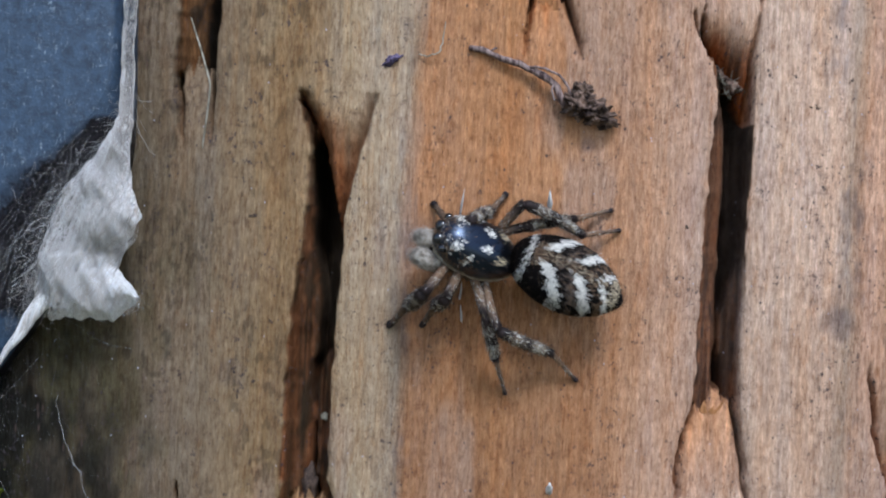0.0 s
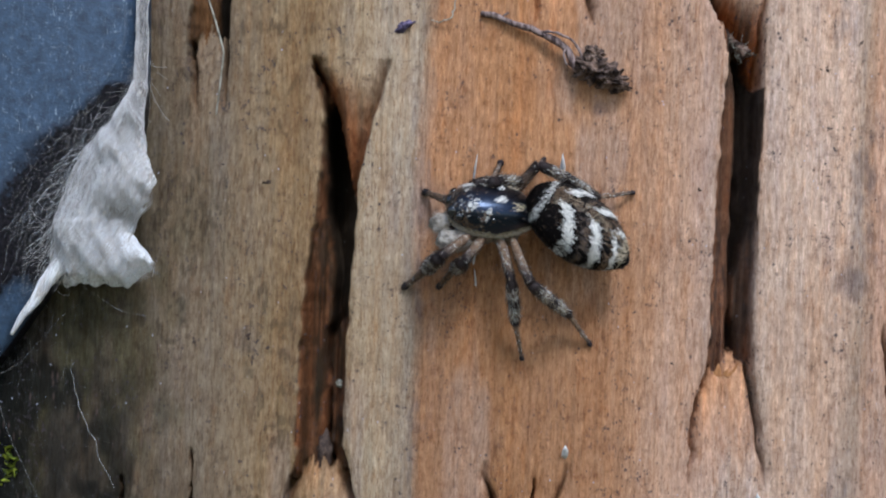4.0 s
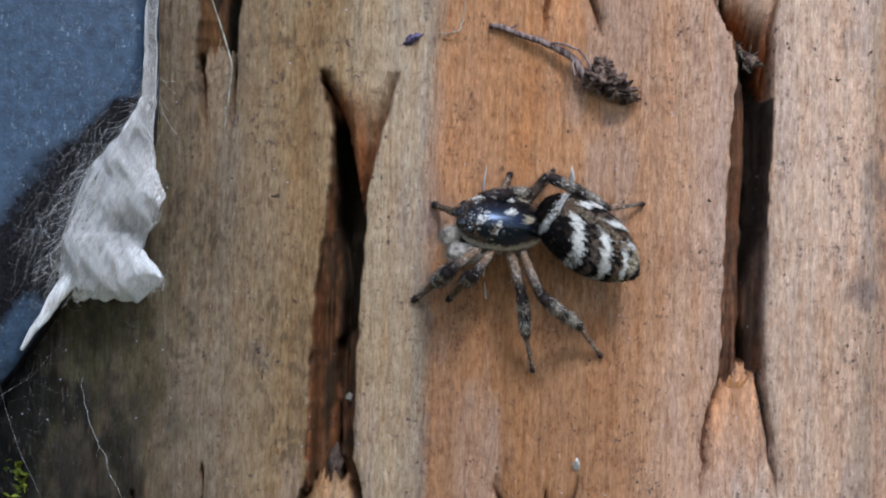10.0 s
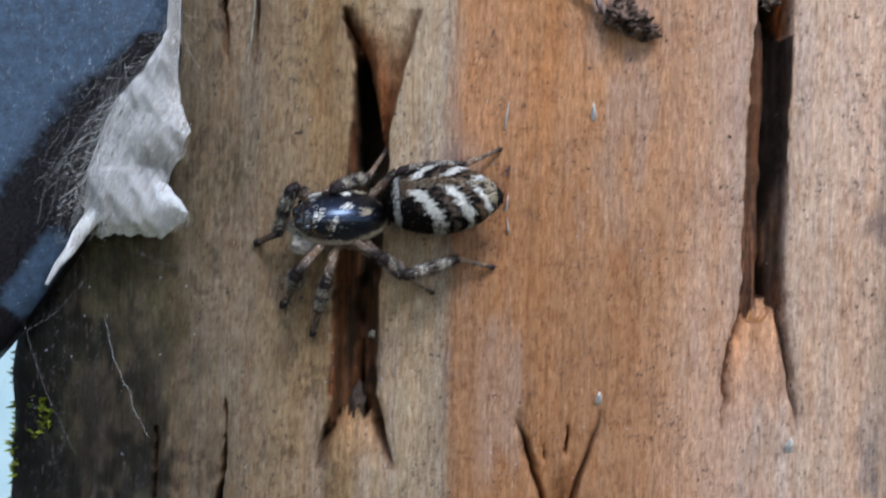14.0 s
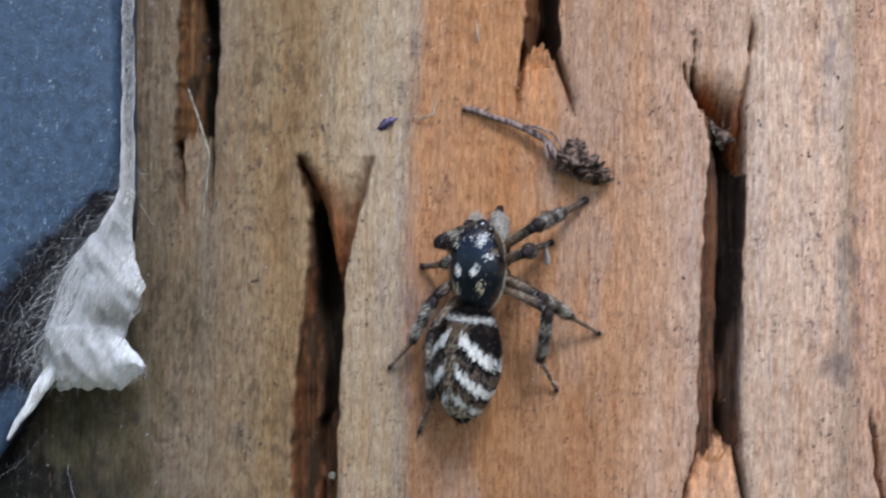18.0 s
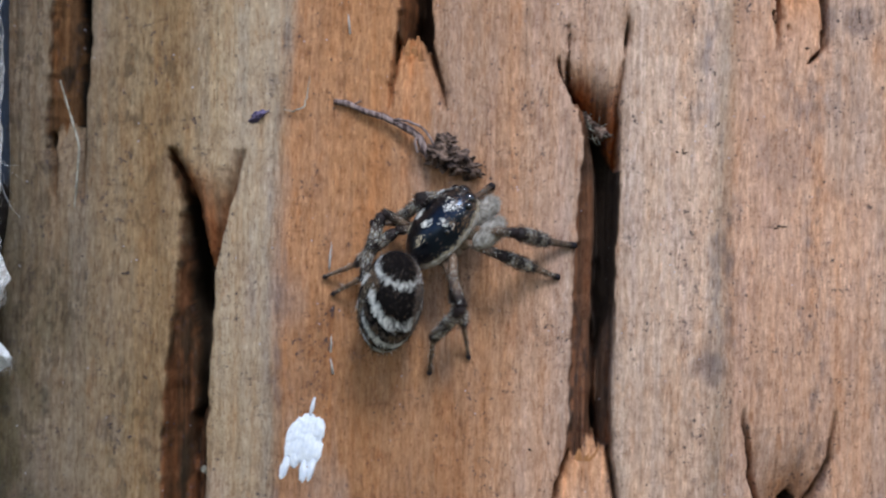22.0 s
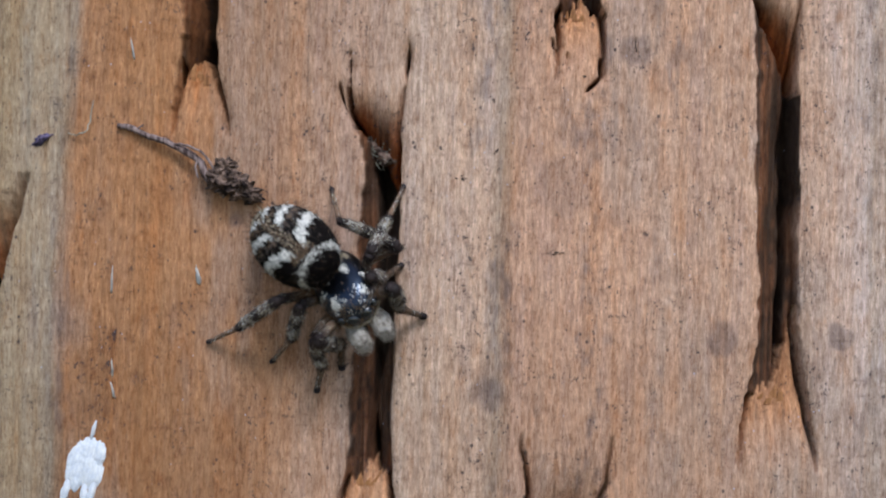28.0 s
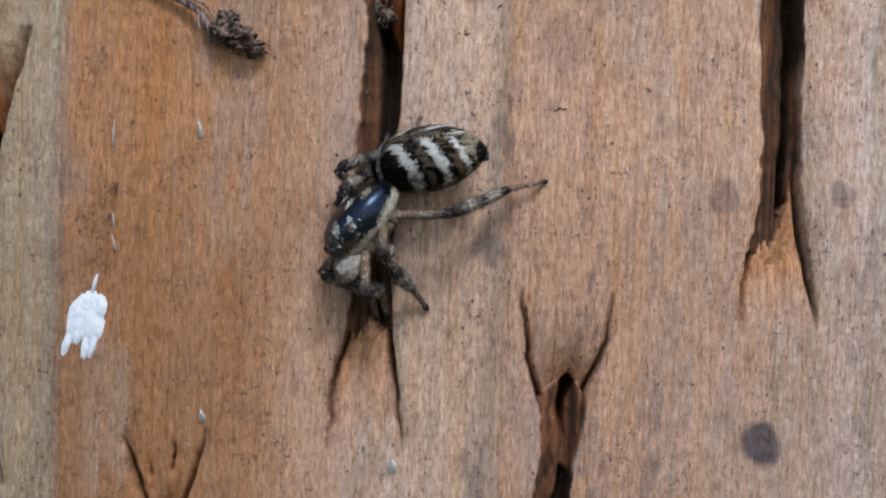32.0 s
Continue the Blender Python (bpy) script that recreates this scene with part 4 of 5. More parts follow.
for n, (x, z, w, h) in enumerate([
    (6.97, 1.05, 0.13, 0.11),
    (6.29, -4.49, 0.12, 0.12),
    (-8.94, -4.33, 0.17, 0.22),
    (-6.59, -4.44, 0.14, 0.20),
    (-7.24, -4.06, 0.20, 0.20),
    (-7.07, -4.78, 0.15, 0.25),
    (10.91, 5.00, 0.20, 0.12),
    (-9.25, 2.06, 0.10, 0.14),
    (-6.78, 0.81, 0.28, 0.12),
    (-8.24, 1.34, 0.10, 0.12),
    (13.22, -3.97, 0.12, 0.10),
    (11.99, 5.89, 0.10, 0.22),
    (18.41, -5.78, 0.12, 0.10),
    (17.35, -5.83, 0.14, 0.08),
    (15.33, 4.14, 0.14, 0.08),
    (13.94, 2.72, 0.30, 0.08),
    (10.75, 4.99, 0.14, 0.10),
    (16.26, 9.41, 0.10, 0.30),
    (14.71, 8.31, 0.22, 0.10),
    (11.85, 7.50, 0.12, 0.14),
    (13.12, -3.58, 0.12, 0.10),
    (5.20, -0.49, 0.08, 0.08),
    (5.11, -0.95, 0.10, 0.10),
    (1.38, 0.03, 0.10, 0.08),
    (-6.02, -1.69, 0.08, 0.14),
    (-6.11, -2.50, 0.10, 0.16),
    (-5.47, -4.01, 0.12, 0.10),
    (-5.80, -5.01, 0.06, 0.14),
    (-6.87, 0.80, 0.10, 0.06),
    (-5.19, 2.11, 0.06, 0.10),
    (8.09, 4.51, 0.07, 0.05),
    (3.96, -3.14, 0.07, 0.07),
    (10.18, -0.27, 0.06, 0.06),
    (17.32, 5.97, 0.06, 0.10),
    (16.54, 1.86, 0.07, 0.05),
    (16.22, 0.89, 0.10, 0.06),
    (11.77, 3.77, 0.06, 0.10),
    (5.95, -9.87, 0.07, 0.06),
    (11.80, 8.07, 0.08, 0.10),
    (10.70, 9.65, 0.07, 0.09),
]):
    crumbs = random.Random(n)
    pieces = []
    for k in range(1 if w < 0.09 else 5):
        size = crumbs.uniform(0.3, 0.55) if k else 0.6
        at = (crumbs.gauss(0, 0.36) * w, 0, crumbs.gauss(0, 0.36) * h) if k else (0, 0, 0)
        pieces.append(blob((0.42 * w * size, 0.02, 0.42 * h * size), 0.7, 2.4, 2, 9 * n + k, at))
    v, f = joined(pieces)
    ob = finish("dark_speck", v, f, SPECK)
    ob.location = (x * MM, (depth_at(x, z) - 0.004) * MM, z * MM)
    tagged(ob, "tiny dark specks of dirt on the wood", "speck", "dark specks on the board")


# scraps caught in the cracks
lump("plant_scrap", -2.60, 5.95, (0.34, 0.14, 0.13), PURPLE, "tiny purple-grey plant scrap stuck to the wood", "scrap", 21, 0.8).rotation_euler = (0, radians(-28), 0)


def dirt_clot(x, z, w, h, seed):
    """A ragged clot of crumbs with pale fibres hanging in it."""
    rnd = random.Random(seed)
    grains = [blob((w * k, 0.8 * w * k, w * k), 0.8, 2.2, 3, seed + n, (rnd.gauss(0, 0.42) * w, rnd.gauss(-0.05, 0.10), rnd.gauss(0, 0.42) * h))
              for n, k in enumerate([0.55, 0.5, 0.42, 0.4, 0.34, 0.3, 0.3, 0.26, 0.24, 0.22, 0.2, 0.2])]
    clot = finish("dirt_lump", *grains[0], DEBRIS)
    for v, f in grains[1:]:
        finish("crumb", v, f, DEBRIS, clot)
    clot.location = (x * MM, (depth_at(x, z) - 0.16) * MM, z * MM)
    fibres = []
    for _ in range(16):
        p = Vector((rnd.gauss(0, 0.4) * w, -0.12 + rnd.gauss(0, 0.08), rnd.gauss(0, 0.4) * h))
        d = Vector((rnd.gauss(0, 1), rnd.gauss(-0.2, 0.3), rnd.gauss(0, 1))).normalized() * rnd.uniform(0.2, 0.5)
        bend = Vector((rnd.gauss(0, 0.08), -0.05, rnd.gauss(0, 0.08)))
        fibres.append(tube([tuple(p), tuple(p + 0.5 * d + bend), tuple(p + d)], [0.012, 0.011, 0.006], 4))
    v, f = joined(fibres)
    tagged(finish("fluff", v, f, STALK, clot, "fine pale fibres"), kind="stuff")
    return tagged(clot, "grey-black clot of dirt with pale fibres caught in the crack", "dirt")


dirt_clot(7.95, 6.0, 0.42, 0.62, 22)
dirt_clot(8.36, 5.66, 0.34, 0.30, 123)
lump("dirt_lump", -4.75, -7.9, (0.26, 0.3, 0.62), SPECK, "black crumb of dirt at the crack end", "dirt", 24, 0.6, 0.2)
lump("dirt_lump", -4.35, -5.6, (0.12, 0.12, 0.13), STALK, "pale fluff caught in the crack", "dirt", 25, 0.6, 0.1)


def build_flake(x, z, w, h, label, seed):
    """A thin pale shaving that stands off the wood."""
    d = depth_at(x, z)
    v, f = blob((w, 0.05, h), 0.5, 1.7, 3, seed)
    v = [(p[0] * (1 - 0.5 * (p[2] / h)), p[1] - 0.15 * (p[2] / h + 0.6), p[2]) for p in v]
    ob = finish("pale_flake", v, f, FLAKE)
    ob.rotation_euler = (0, radians((seed * 37) % 17 - 8), 0)
    ob.location = (x * MM, (d - 0.06) * MM, z * MM)
    tagged(ob, label, "flake", "pale flakes on the board")


build_flake(2.6, 1.72, 0.06, 0.3, "upright whitish flake on orange wood", 1)
build_flake(2.97, -7.4, 0.10, 0.22, "whitish flake at a splinter tip", 2)
build_flake(9.07, -8.75, 0.12, 0.25, "whitish flake on the board", 3)
build_flake(-0.09, -1.28, 0.028, 0.28, "thin white silk wisp on orange wood", 4)
build_flake(-0.17, 1.5, 0.028, 0.45, "thin white silk wisp on orange wood", 5)
build_flake(-0.05, -2.0, 0.028, 0.3, "thin white silk wisp on orange wood", 6)
build_flake(0.3, 8.9, 0.028, 0.3, "thin white silk wisp on orange wood", 7)


def build_moss():
    rnd = random.Random(8)
    pieces = []
    for k in range(240):
        near = k % 3 == 0
        z = rnd.gauss(-8.4, 0.35) if near else rnd.uniform(-13, -6.4)
        x = -14.62 + rnd.gauss(0, 0.2) if near else EDGE + 0.1 + abs(rnd.gauss(0, 0.18))
        y = 1.5 - math.sqrt(max(0.0, 2.25 - (EDGE + 1.5 - min(x, EDGE + 1.5)) ** 2)) + 0.15
        at = Vector((x, y, z))
        d = Vector((rnd.gauss(-0.3, 0.5), rnd.gauss(-0.7, 0.4), rnd.gauss(0.3, 0.5))).normalized() * rnd.uniform(0.2, 0.55)
        side = d.orthogonal().normalized() * 0.08
        vv = [at - side, at + side, at + d * 0.6 + side * 0.9, at + d, at + d * 0.6 - side * 0.9, at + d * 0.5 + d.cross(side) * 0.8]
        pieces.append(([tuple(p) for p in vv], [(0, 1, 5), (1, 2, 5), (2, 3, 5), (3, 4, 5), (4, 0, 5)]))
    v, f = joined(pieces)
    tagged(finish("moss", v, f, MOSS), "yellow-green moss along the dark board edge", "moss", kind="stuff")


build_moss()


def build_splinters():
    """Loose torn fibres at the ends of the cracks."""
    rnd = random.Random(12)
    for rows, _, bottom, _, _ in CRACKS:
        if rows[0, 1] < -4:
            continue
        if abs(bottom) > 50:
            continue
        xl, xr = np.interp(bottom, rows[:, 0], rows[:, 1]), np.interp(bottom, rows[:, 0], rows[:, 3])
        for k in range(5):
            x = xl + (xr - xl) * (0.22 + 0.46 * (k + rnd.random()) / 5)
            z = bottom - rnd.uniform(0.2, 0.5)
            h = rnd.uniform(0.2, 0.5)
            y = depth_at(x, z) - 0.02
            w = rnd.uniform(0.05, 0.12)
            lean = rnd.gauss(0, 0.07)
            vv = [(x - w, y, z), (x + w, y, z), (x + w, y + 0.14, z), (x - w, y + 0.14, z),
                  (x + lean - 0.6 * w, y - 0.02, z + 0.6 * h), (x + lean + 0.6 * w, y - 0.02, z + 0.6 * h), (x + lean, y + 0.13, z + 0.6 * h),
                  (x + 1.6 * lean, y + 0.04, z + h)]
            ff = [(0, 1, 5, 4), (1, 2, 6, 5), (2, 3, 6), (3, 0, 4, 6), (4, 5, 7), (5, 6, 7), (6, 4, 7), (3, 2, 1, 0)]
            finish("splinter", vv, ff, SHARD, board, smooth=False)


build_splinters()

# ---- the spider ----
WHITE_HAIR, TAN_HAIR, BLACK_HAIR, GREY_HAIR = srgb(246, 243, 238), srgb(128, 104, 84), srgb(17, 12, 12), srgb(110, 98, 92)
CREAM_HAIR = srgb(206, 190, 164)
L_FEMUR = {1: 1.50, 2: 1.25, 3: 1.42, 4: 1.85}
L_SHIN = {1: 1.80, 2: 1.45, 3: 1.68, 4: 2.12}
L_FOOT = {1: 1.10, 2: 1.00, 3: 1.35, 4: 1.45}


def head_shape(d):
    """The carapace: a rounded box, flat on top, steep in front and on the sides, sloping away behind."""
    s = lambda v, e: np.sign(v) * np.abs(v) ** e
    x = np.where(d[:, 0] > 0, s(d[:, 0], 0.74), s(d[:, 0], 0.90))
    y, z = s(d[:, 1], 0.84), s(d[:, 2], 0.74)
    back, front = np.clip(-x, 0, 1), np.clip(x, 0, 1)
    y = y * (1 - 0.22 * back ** 2 - 0.12 * front ** 2)
    z = np.where(z > 0, z * (1 - 0.40 * back ** 2 - 0.05 * front ** 3), z * 0.85)
    return np.stack([x * 1.42, y * 0.88, z * 0.74], -1)


def head_colour(p, r):
    x, y, z = p[:, 0], p[:, 1], p[:, 2]
    n = r.normal(0, 0.05, len(x))
    pick = r.rand(len(x))
    broad = np.sin(7.1 * x + 3.3 * y + 1) * np.sin(6.3 * y - 2.1 * x) * 0.5 + 0.5
    c = np.tile(np.array((0.006, 0.0065, 0.009)), (len(x), 1))
    hair = np.zeros(len(x))

    def lay(m, col):
        c[m] = np.array(col) * (0.6 + 0.5 * r.rand(int(m.sum()), 1))
        hair[m] = 1

    ay = np.abs(y)
    lay((x + n > 0.62) & (z > -0.05) & (pick < 0.01 + 0.02 * broad), GREY_HAIR)
    lay((x + n > 0.85) & (z > 0.0) & (pick < 0.02), WHITE_HAIR)
    lay((x + n > 0.92) & (z > -0.1) & (pick > 0.95), TAN_HAIR)
    lay((np.hypot((x - 0.86 + n) / 1.3, ay - 0.44 + n) < 0.14) & (z > 0.1) & (pick < 0.28), WHITE_HAIR)
    lay((np.hypot((x - 0.40 + n) / 1.5, ay - 0.68 + n) < 0.09) & (z > 0.05) & (pick < 0.3), WHITE_HAIR)
    lay((np.abs(x - 0.52 + n) < 0.06) & (ay > 0.64) & (z > -0.1) & (pick < 0.2), TAN_HAIR)
    lay((np.hypot((x + 0.04 + n) / 1.2, ay + n - 0.29) < 0.115) & (z > 0.2) & (pick < 0.7), WHITE_HAIR)
    lay((np.hypot((x + 0.56 + n) / 1.7, ay + n - 0.42) < 0.12) & (z > 0.0) & (pick < 0.3), CREAM_HAIR)
    low = -0.16 + 0.12 * np.clip(-x, 0, 1)
    lay((z + n < low) & (z > -0.42) & (pick < 0.9), CREAM_HAIR)
    lay((z + n < low - 0.05) & (z > -0.38) & (pick < 0.5), WHITE_HAIR)
    lay((z <= -0.42), GREY_HAIR)
    lay((np.abs(z - 0.02 + n) < 0.10) & (x > 0.6) & (pick < 0.4), TAN_HAIR)
    lay(r.rand(len(x)) < 0.006, GREY_HAIR)
    return c, hair


def rear_shape(d):
    """The abdomen: a plump egg, blunt in front and drawn in behind."""
    x, y, z = d[:, 0], d[:, 1], d[:, 2]
    back = np.clip(-x, 0, 1)
    k = 1 - 0.12 * back ** 2 - 0.16 * back ** 6
    k = k * (1 + 0.05 * np.clip(x, 0, 1) ** 2)
    return np.stack([x * 1.76 - 0.10 * back ** 4, y * 1.09 * k, z * 0.90 * k + 0.04], -1)


def rear_colour(p, r):
    u = (1.76 - p[:, 0]) / 3.6                       # 0 in front, 1 at the tail
    v = p[:, 1] / 1.13
    av = np.abs(v)
    n = r.normal(0, 0.013, len(u))
    pick = r.rand(len(u))
    # jagged edges and blotches of a size between a hair and a stripe
    jag = 0.012 * np.sin(23 * v + 9 * u + 1) + 0.010 * np.sin(41 * v - 17 * u) + 0.008 * np.sin(67 * v + 31 * u + 2)
    blot = np.sin(19 * u + 13 * v) * np.sin(17 * v - 23 * u + 1) + 0.6 * np.sin(47 * u - 29 * v + 3) * np.sin(39 * v + 31 * u)
    w = u - 0.27 * av + n + jag
    c = np.tile(np.array(BLACK_HAIR), (len(u), 1))

    def lay(m, col):
        c[m] = np.array(col) * (0.7 + 0.45 * r.rand(int(m.sum()), 1))

    # tan and grey between the stripes and down the flanks
    lay((w > 0.31) & (w < 0.41) & (blot + 8 * n > -0.25) & (pick < 0.75), GREY_HAIR)
    lay((w > 0.33) & (w < 0.40) & (blot + 8 * n > 0.15) & (pick < 0.5), TAN_HAIR)
    lay((u > 0.14) & (u < 0.26) & (av + 3 * n < 0.30) & (pick < 0.6), TAN_HAIR)
    lay((u > 0.15) & (u < 0.24) & (av + 3 * n < 0.25) & (pick < 0.25), CREAM_HAIR)
    lay((w > 0.58) & (w < 0.68) & (blot + 8 * n > -0.25) & (pick < 0.75), TAN_HAIR)
    lay((av + 2 * n < 0.16 - 0.08 * u + 0.12 * blot) & (u > 0.13) & (u < 0.92) & (pick < 0.5), TAN_HAIR)
    lay((av + 2 * n < 0.13 + 0.08 * blot) & (u > 0.20) & (u < 0.85) & (pick < 0.16), CREAM_HAIR)
    # the collar and three pairs of oblique white bars
    lay((u + n + 0.3 * jag > 0.085) & (u + n + 0.3 * jag < 0.118) & (pick < 0.85), WHITE_HAIR)
    for lo, hi, inner, outer in ((0.148, 0.246, 0.18, 0.95), (0.430, 0.530, 0.18, 0.87), (0.70, 0.762, 0.08, 0.78)):
        bar = (w > lo) & (w < hi) & (av + 3 * n > inner) & (av + 3 * n < outer)
        lay(bar & (pick < 0.97), WHITE_HAIR)
        lay((w > hi + 0.005) & (w < hi + 0.055) & (av > 0.14), BLACK_HAIR)
    lay((u > 0.84) & (u < 0.94) & (av < 0.4) & (pick < 0.55), CREAM_HAIR)
    flank = p[:, 2] + 4 * n < -0.30
    lay(flank & (pick < 0.55), GREY_HAIR)
    lay(flank & (pick > 0.80), TAN_HAIR)
    lay(r.rand(len(u)) < 0.02, GREY_HAIR)
    lay(r.rand(len(u)) < 0.015, TAN_HAIR)
    return c, np.ones(len(u))


def coated(name, shape, colour, parent, material, count, length, seed, fuzz=0):
    """A body part, the fine scale hairs that lie over it, and some long hairs that stand out."""
    r = np.random.RandomState(seed)
    d, f = sphere_dirs(6)
    p = shape(d)
    c, _ = colour(p, np.random.RandomState(seed + 1))
    skin = np.where(c.mean(1, keepdims=True) > 0.5, 0.7, 0.35)
    body = finish(name, p, f, material, parent, tint=c * skin)
    g = r.normal(size=(count, 3))
    g /= np.linalg.norm(g, axis=1)[:, None]
    eps = 1e-3
    p = shape(g)
    t1 = np.cross(g, [0.3, 0.2, 0.93]); t1 /= np.linalg.norm(t1, axis=1)[:, None]
    t2 = np.cross(g, t1)
    nrm = np.cross(shape(g + eps * t1) - p, shape(g + eps * t2) - p)
    nrm /= np.linalg.norm(nrm, axis=1)[:, None] + 1e-12
    nrm *= np.sign((nrm * g).sum(1))[:, None]
    back = np.array([-1.0, 0, 0]) + r.normal(0, 0.22, (count, 3))
    back -= nrm * (back * nrm).sum(1)[:, None]
    back /= np.linalg.norm(back, axis=1)[:, None] + 1e-9
    side = np.cross(nrm, back)
    c, hair = colour(p, r)
    tall = np.zeros(count, bool)
    tall[:fuzz] = True
    c[tall & (r.rand(count) < 0.6)] = BLACK_HAIR
    keep = (hair > 0) | tall
    p, nrm, back, side, c, tall = p[keep], nrm[keep], back[keep], side[keep], c[keep], tall[keep][:, None]
    m = len(p)
    ln = length * r.uniform(0.6, 1.3, (m, 1)) * np.where(tall, 1.6, 1)
    wd = 0.013 * r.uniform(0.7, 1.3, (m, 1)) * np.where(tall, 0.4, 1)
    rise = r.uniform(0.1, 0.45, (m, 1)) + np.where(tall, 0.7, 0)
    v = np.stack([p + nrm * 0.004, p + back * ln * 0.5 + side * wd + nrm * (0.012 + 0.25 * rise * ln), p + back * ln + nrm * (0.012 + rise * ln),
                  p + back * ln * 0.5 - side * wd + nrm * (0.012 + 0.25 * rise * ln)], 1).reshape(-1, 3)
    faces = [(4 * i, 4 * i + 1, 4 * i + 2, 4 * i + 3) for i in range(m)]
    tagged(finish("hair_coat", v.tolist(), faces, HAIR, body, tint=np.repeat(c, 4, 0)), kind="stuff")
    return body


def leg_mesh(length, radii, rings, seed, scales, bow=0.0, claw=0.0):
    """A leg section along +x, in mm. rings: rows of where along it, skin colour, share of pale scales."""
    r = np.random.RandomState(seed)
    n = 26
    at = np.array([q[0] for q in rings])
    ring_colour = lambda t: np.stack([np.interp(t, at, [q[1][k] for q in rings]) for k in range(3)], -1)
    ring_pale = lambda t: np.interp(t, at, [q[2] for q in rings])
    ts = np.linspace(0, 1, n)
    rr = np.interp(ts, [q[0] for q in radii], [q[1] for q in radii])
    rr = rr * (1 + 0.05 * r.normal(size=n))
    rr[0] *= 0.6
    mid = lambda t: np.stack([t * length, 0 * t, bow * np.sin(np.pi * t)], -1)
    v, f = tube([tuple(p) for p in mid(ts)], rr.tolist(), 12)
    tv = np.array([p[0] for p in v]) / length
    tint = ring_colour(np.clip(tv, 0, 1)) * r.uniform(0.7, 1.2, (len(v), 1))
    # flat scales and standing bristles
    t = r.uniform(0.02, 0.99, scales)
    a = r.uniform(0, 2 * np.pi, scales)
    out = np.stack([0 * a, np.cos(a), np.sin(a)], -1)
    side = np.stack([0 * a, -np.sin(a), np.cos(a)], -1)
    base = mid(t) + out * (np.interp(t, ts, rr) * 0.97)[:, None]
    stiff = r.rand(scales) < 0.30
    ln = np.where(stiff, r.uniform(0.10, 0.22, scales), r.uniform(0.07, 0.15, scales))[:, None]
    up = np.where(stiff, r.uniform(0.5, 1.1, scales), r.uniform(0.08, 0.35, scales))[:, None]
    wd = np.where(stiff, 0.005, 0.011)[:, None]
    way = np.array([1.0, 0, 0]) + out * up
    way /= np.linalg.norm(way, axis=1)[:, None]
    hv = np.stack([base, base + way * ln * 0.5 + side * wd, base + way * ln, base + way * ln * 0.5 - side * wd], 1).reshape(-1, 3)
    pale = r.rand(scales) < ring_pale(t) * np.where(stiff, 0.5, 1)
    hc = np.where(pale[:, None], np.where(r.rand(scales, 1) < 0.45, np.array(CREAM_HAIR), np.array(WHITE_HAIR)) * r.uniform(0.55, 1.0, (scales, 1)),
                  ring_colour(t) * r.uniform(0.5, 1.2, (scales, 1)))
    m = len(v)
    v = v + [tuple(p) for p in hv]
    f = f + [(m + 4 * i, m + 4 * i + 1, m + 4 * i + 2, m + 4 * i + 3) for i in range(scales)]
    tint = np.concatenate([tint, np.repeat(hc, 4, 0)])
    if claw:
        m = len(v)
        bv, bf = blob((claw * 1.35, claw, claw), 0.35, 2.5, 3, seed, (length - 0.02, 0, 0))
        v += bv
        f += [tuple(i + m for i in q) for q in bf]
        tint = np.concatenate([tint, np.tile(np.array(srgb(44, 38, 46)), (len(bv), 1))])
    return v, f, tint


spider = tagged(new("jumping_spider"), "small black and white striped jumping spider with hairy banded legs", "spider")
head = coated("cephalothorax", head_shape, head_colour, spider, CARAPACE, 22000, 0.10, 31, 700)
head["label"] = "glossy black head with blue-tinted reflections and white hair spots"
abdomen = coated("abdomen", rear_shape, rear_colour, spider, HAIR, 52000, 0.12, 41, 1800)
abdomen["label"] = "furry abdomen with black and white oblique stripes"
v, f = tube([(-1.0, 0, -0.1), (-1.25, 0, -0.1), (-1.5, 0, -0.12)], [0.3, 0.24, 0.3], 10)
finish("waist", v, f, CARAPACE, spider, tint=np.tile((0.012, 0.011, 0.011), (len(v), 1)))
pieces = [blob((0.20, 0.08, 0.08), 0.2, 2, 3, 3 + k, (-1.74, 0.09 * sy, -0.12 + 0.09 * sz)) for k, (sy, sz) in enumerate(((1, 0), (-1, 0), (0, 1), (0.5, -1), (-0.5, -1)))]
v, f = joined(pieces)
finish("spinneret", v, f, CARAPACE, abdomen, "dark spinnerets", tint=np.tile((0.02, 0.022, 0.028), (len(v), 1)))
v, f = blob((0.85, 0.60, 0.36), 0.15, 2, 3, 5, (-0.05, 0, -0.62))
finish("sternum", v, f, LEG, spider, "greyish-brown hairy underside", tint=np.tile(srgb(96, 78, 62), (len(v), 1)))
for ex, ey, ez, er in ((1.28, 0.22, 0.10, 0.23), (1.28, -0.22, 0.10, 0.23), (1.16, 0.55, 0.18, 0.14), (1.16, -0.55, 0.18, 0.14),
                       (0.62, 0.74, 0.32, 0.06), (0.62, -0.74, 0.32, 0.06), (0.18, 0.76, 0.30, 0.11), (0.18, -0.76, 0.30, 0.11)):
    v, f = blob((er, er, er), 0, 1, 3, 0, (ex, ey, ez))
    finish("eye", v, f, EYE, head)
palps = {}
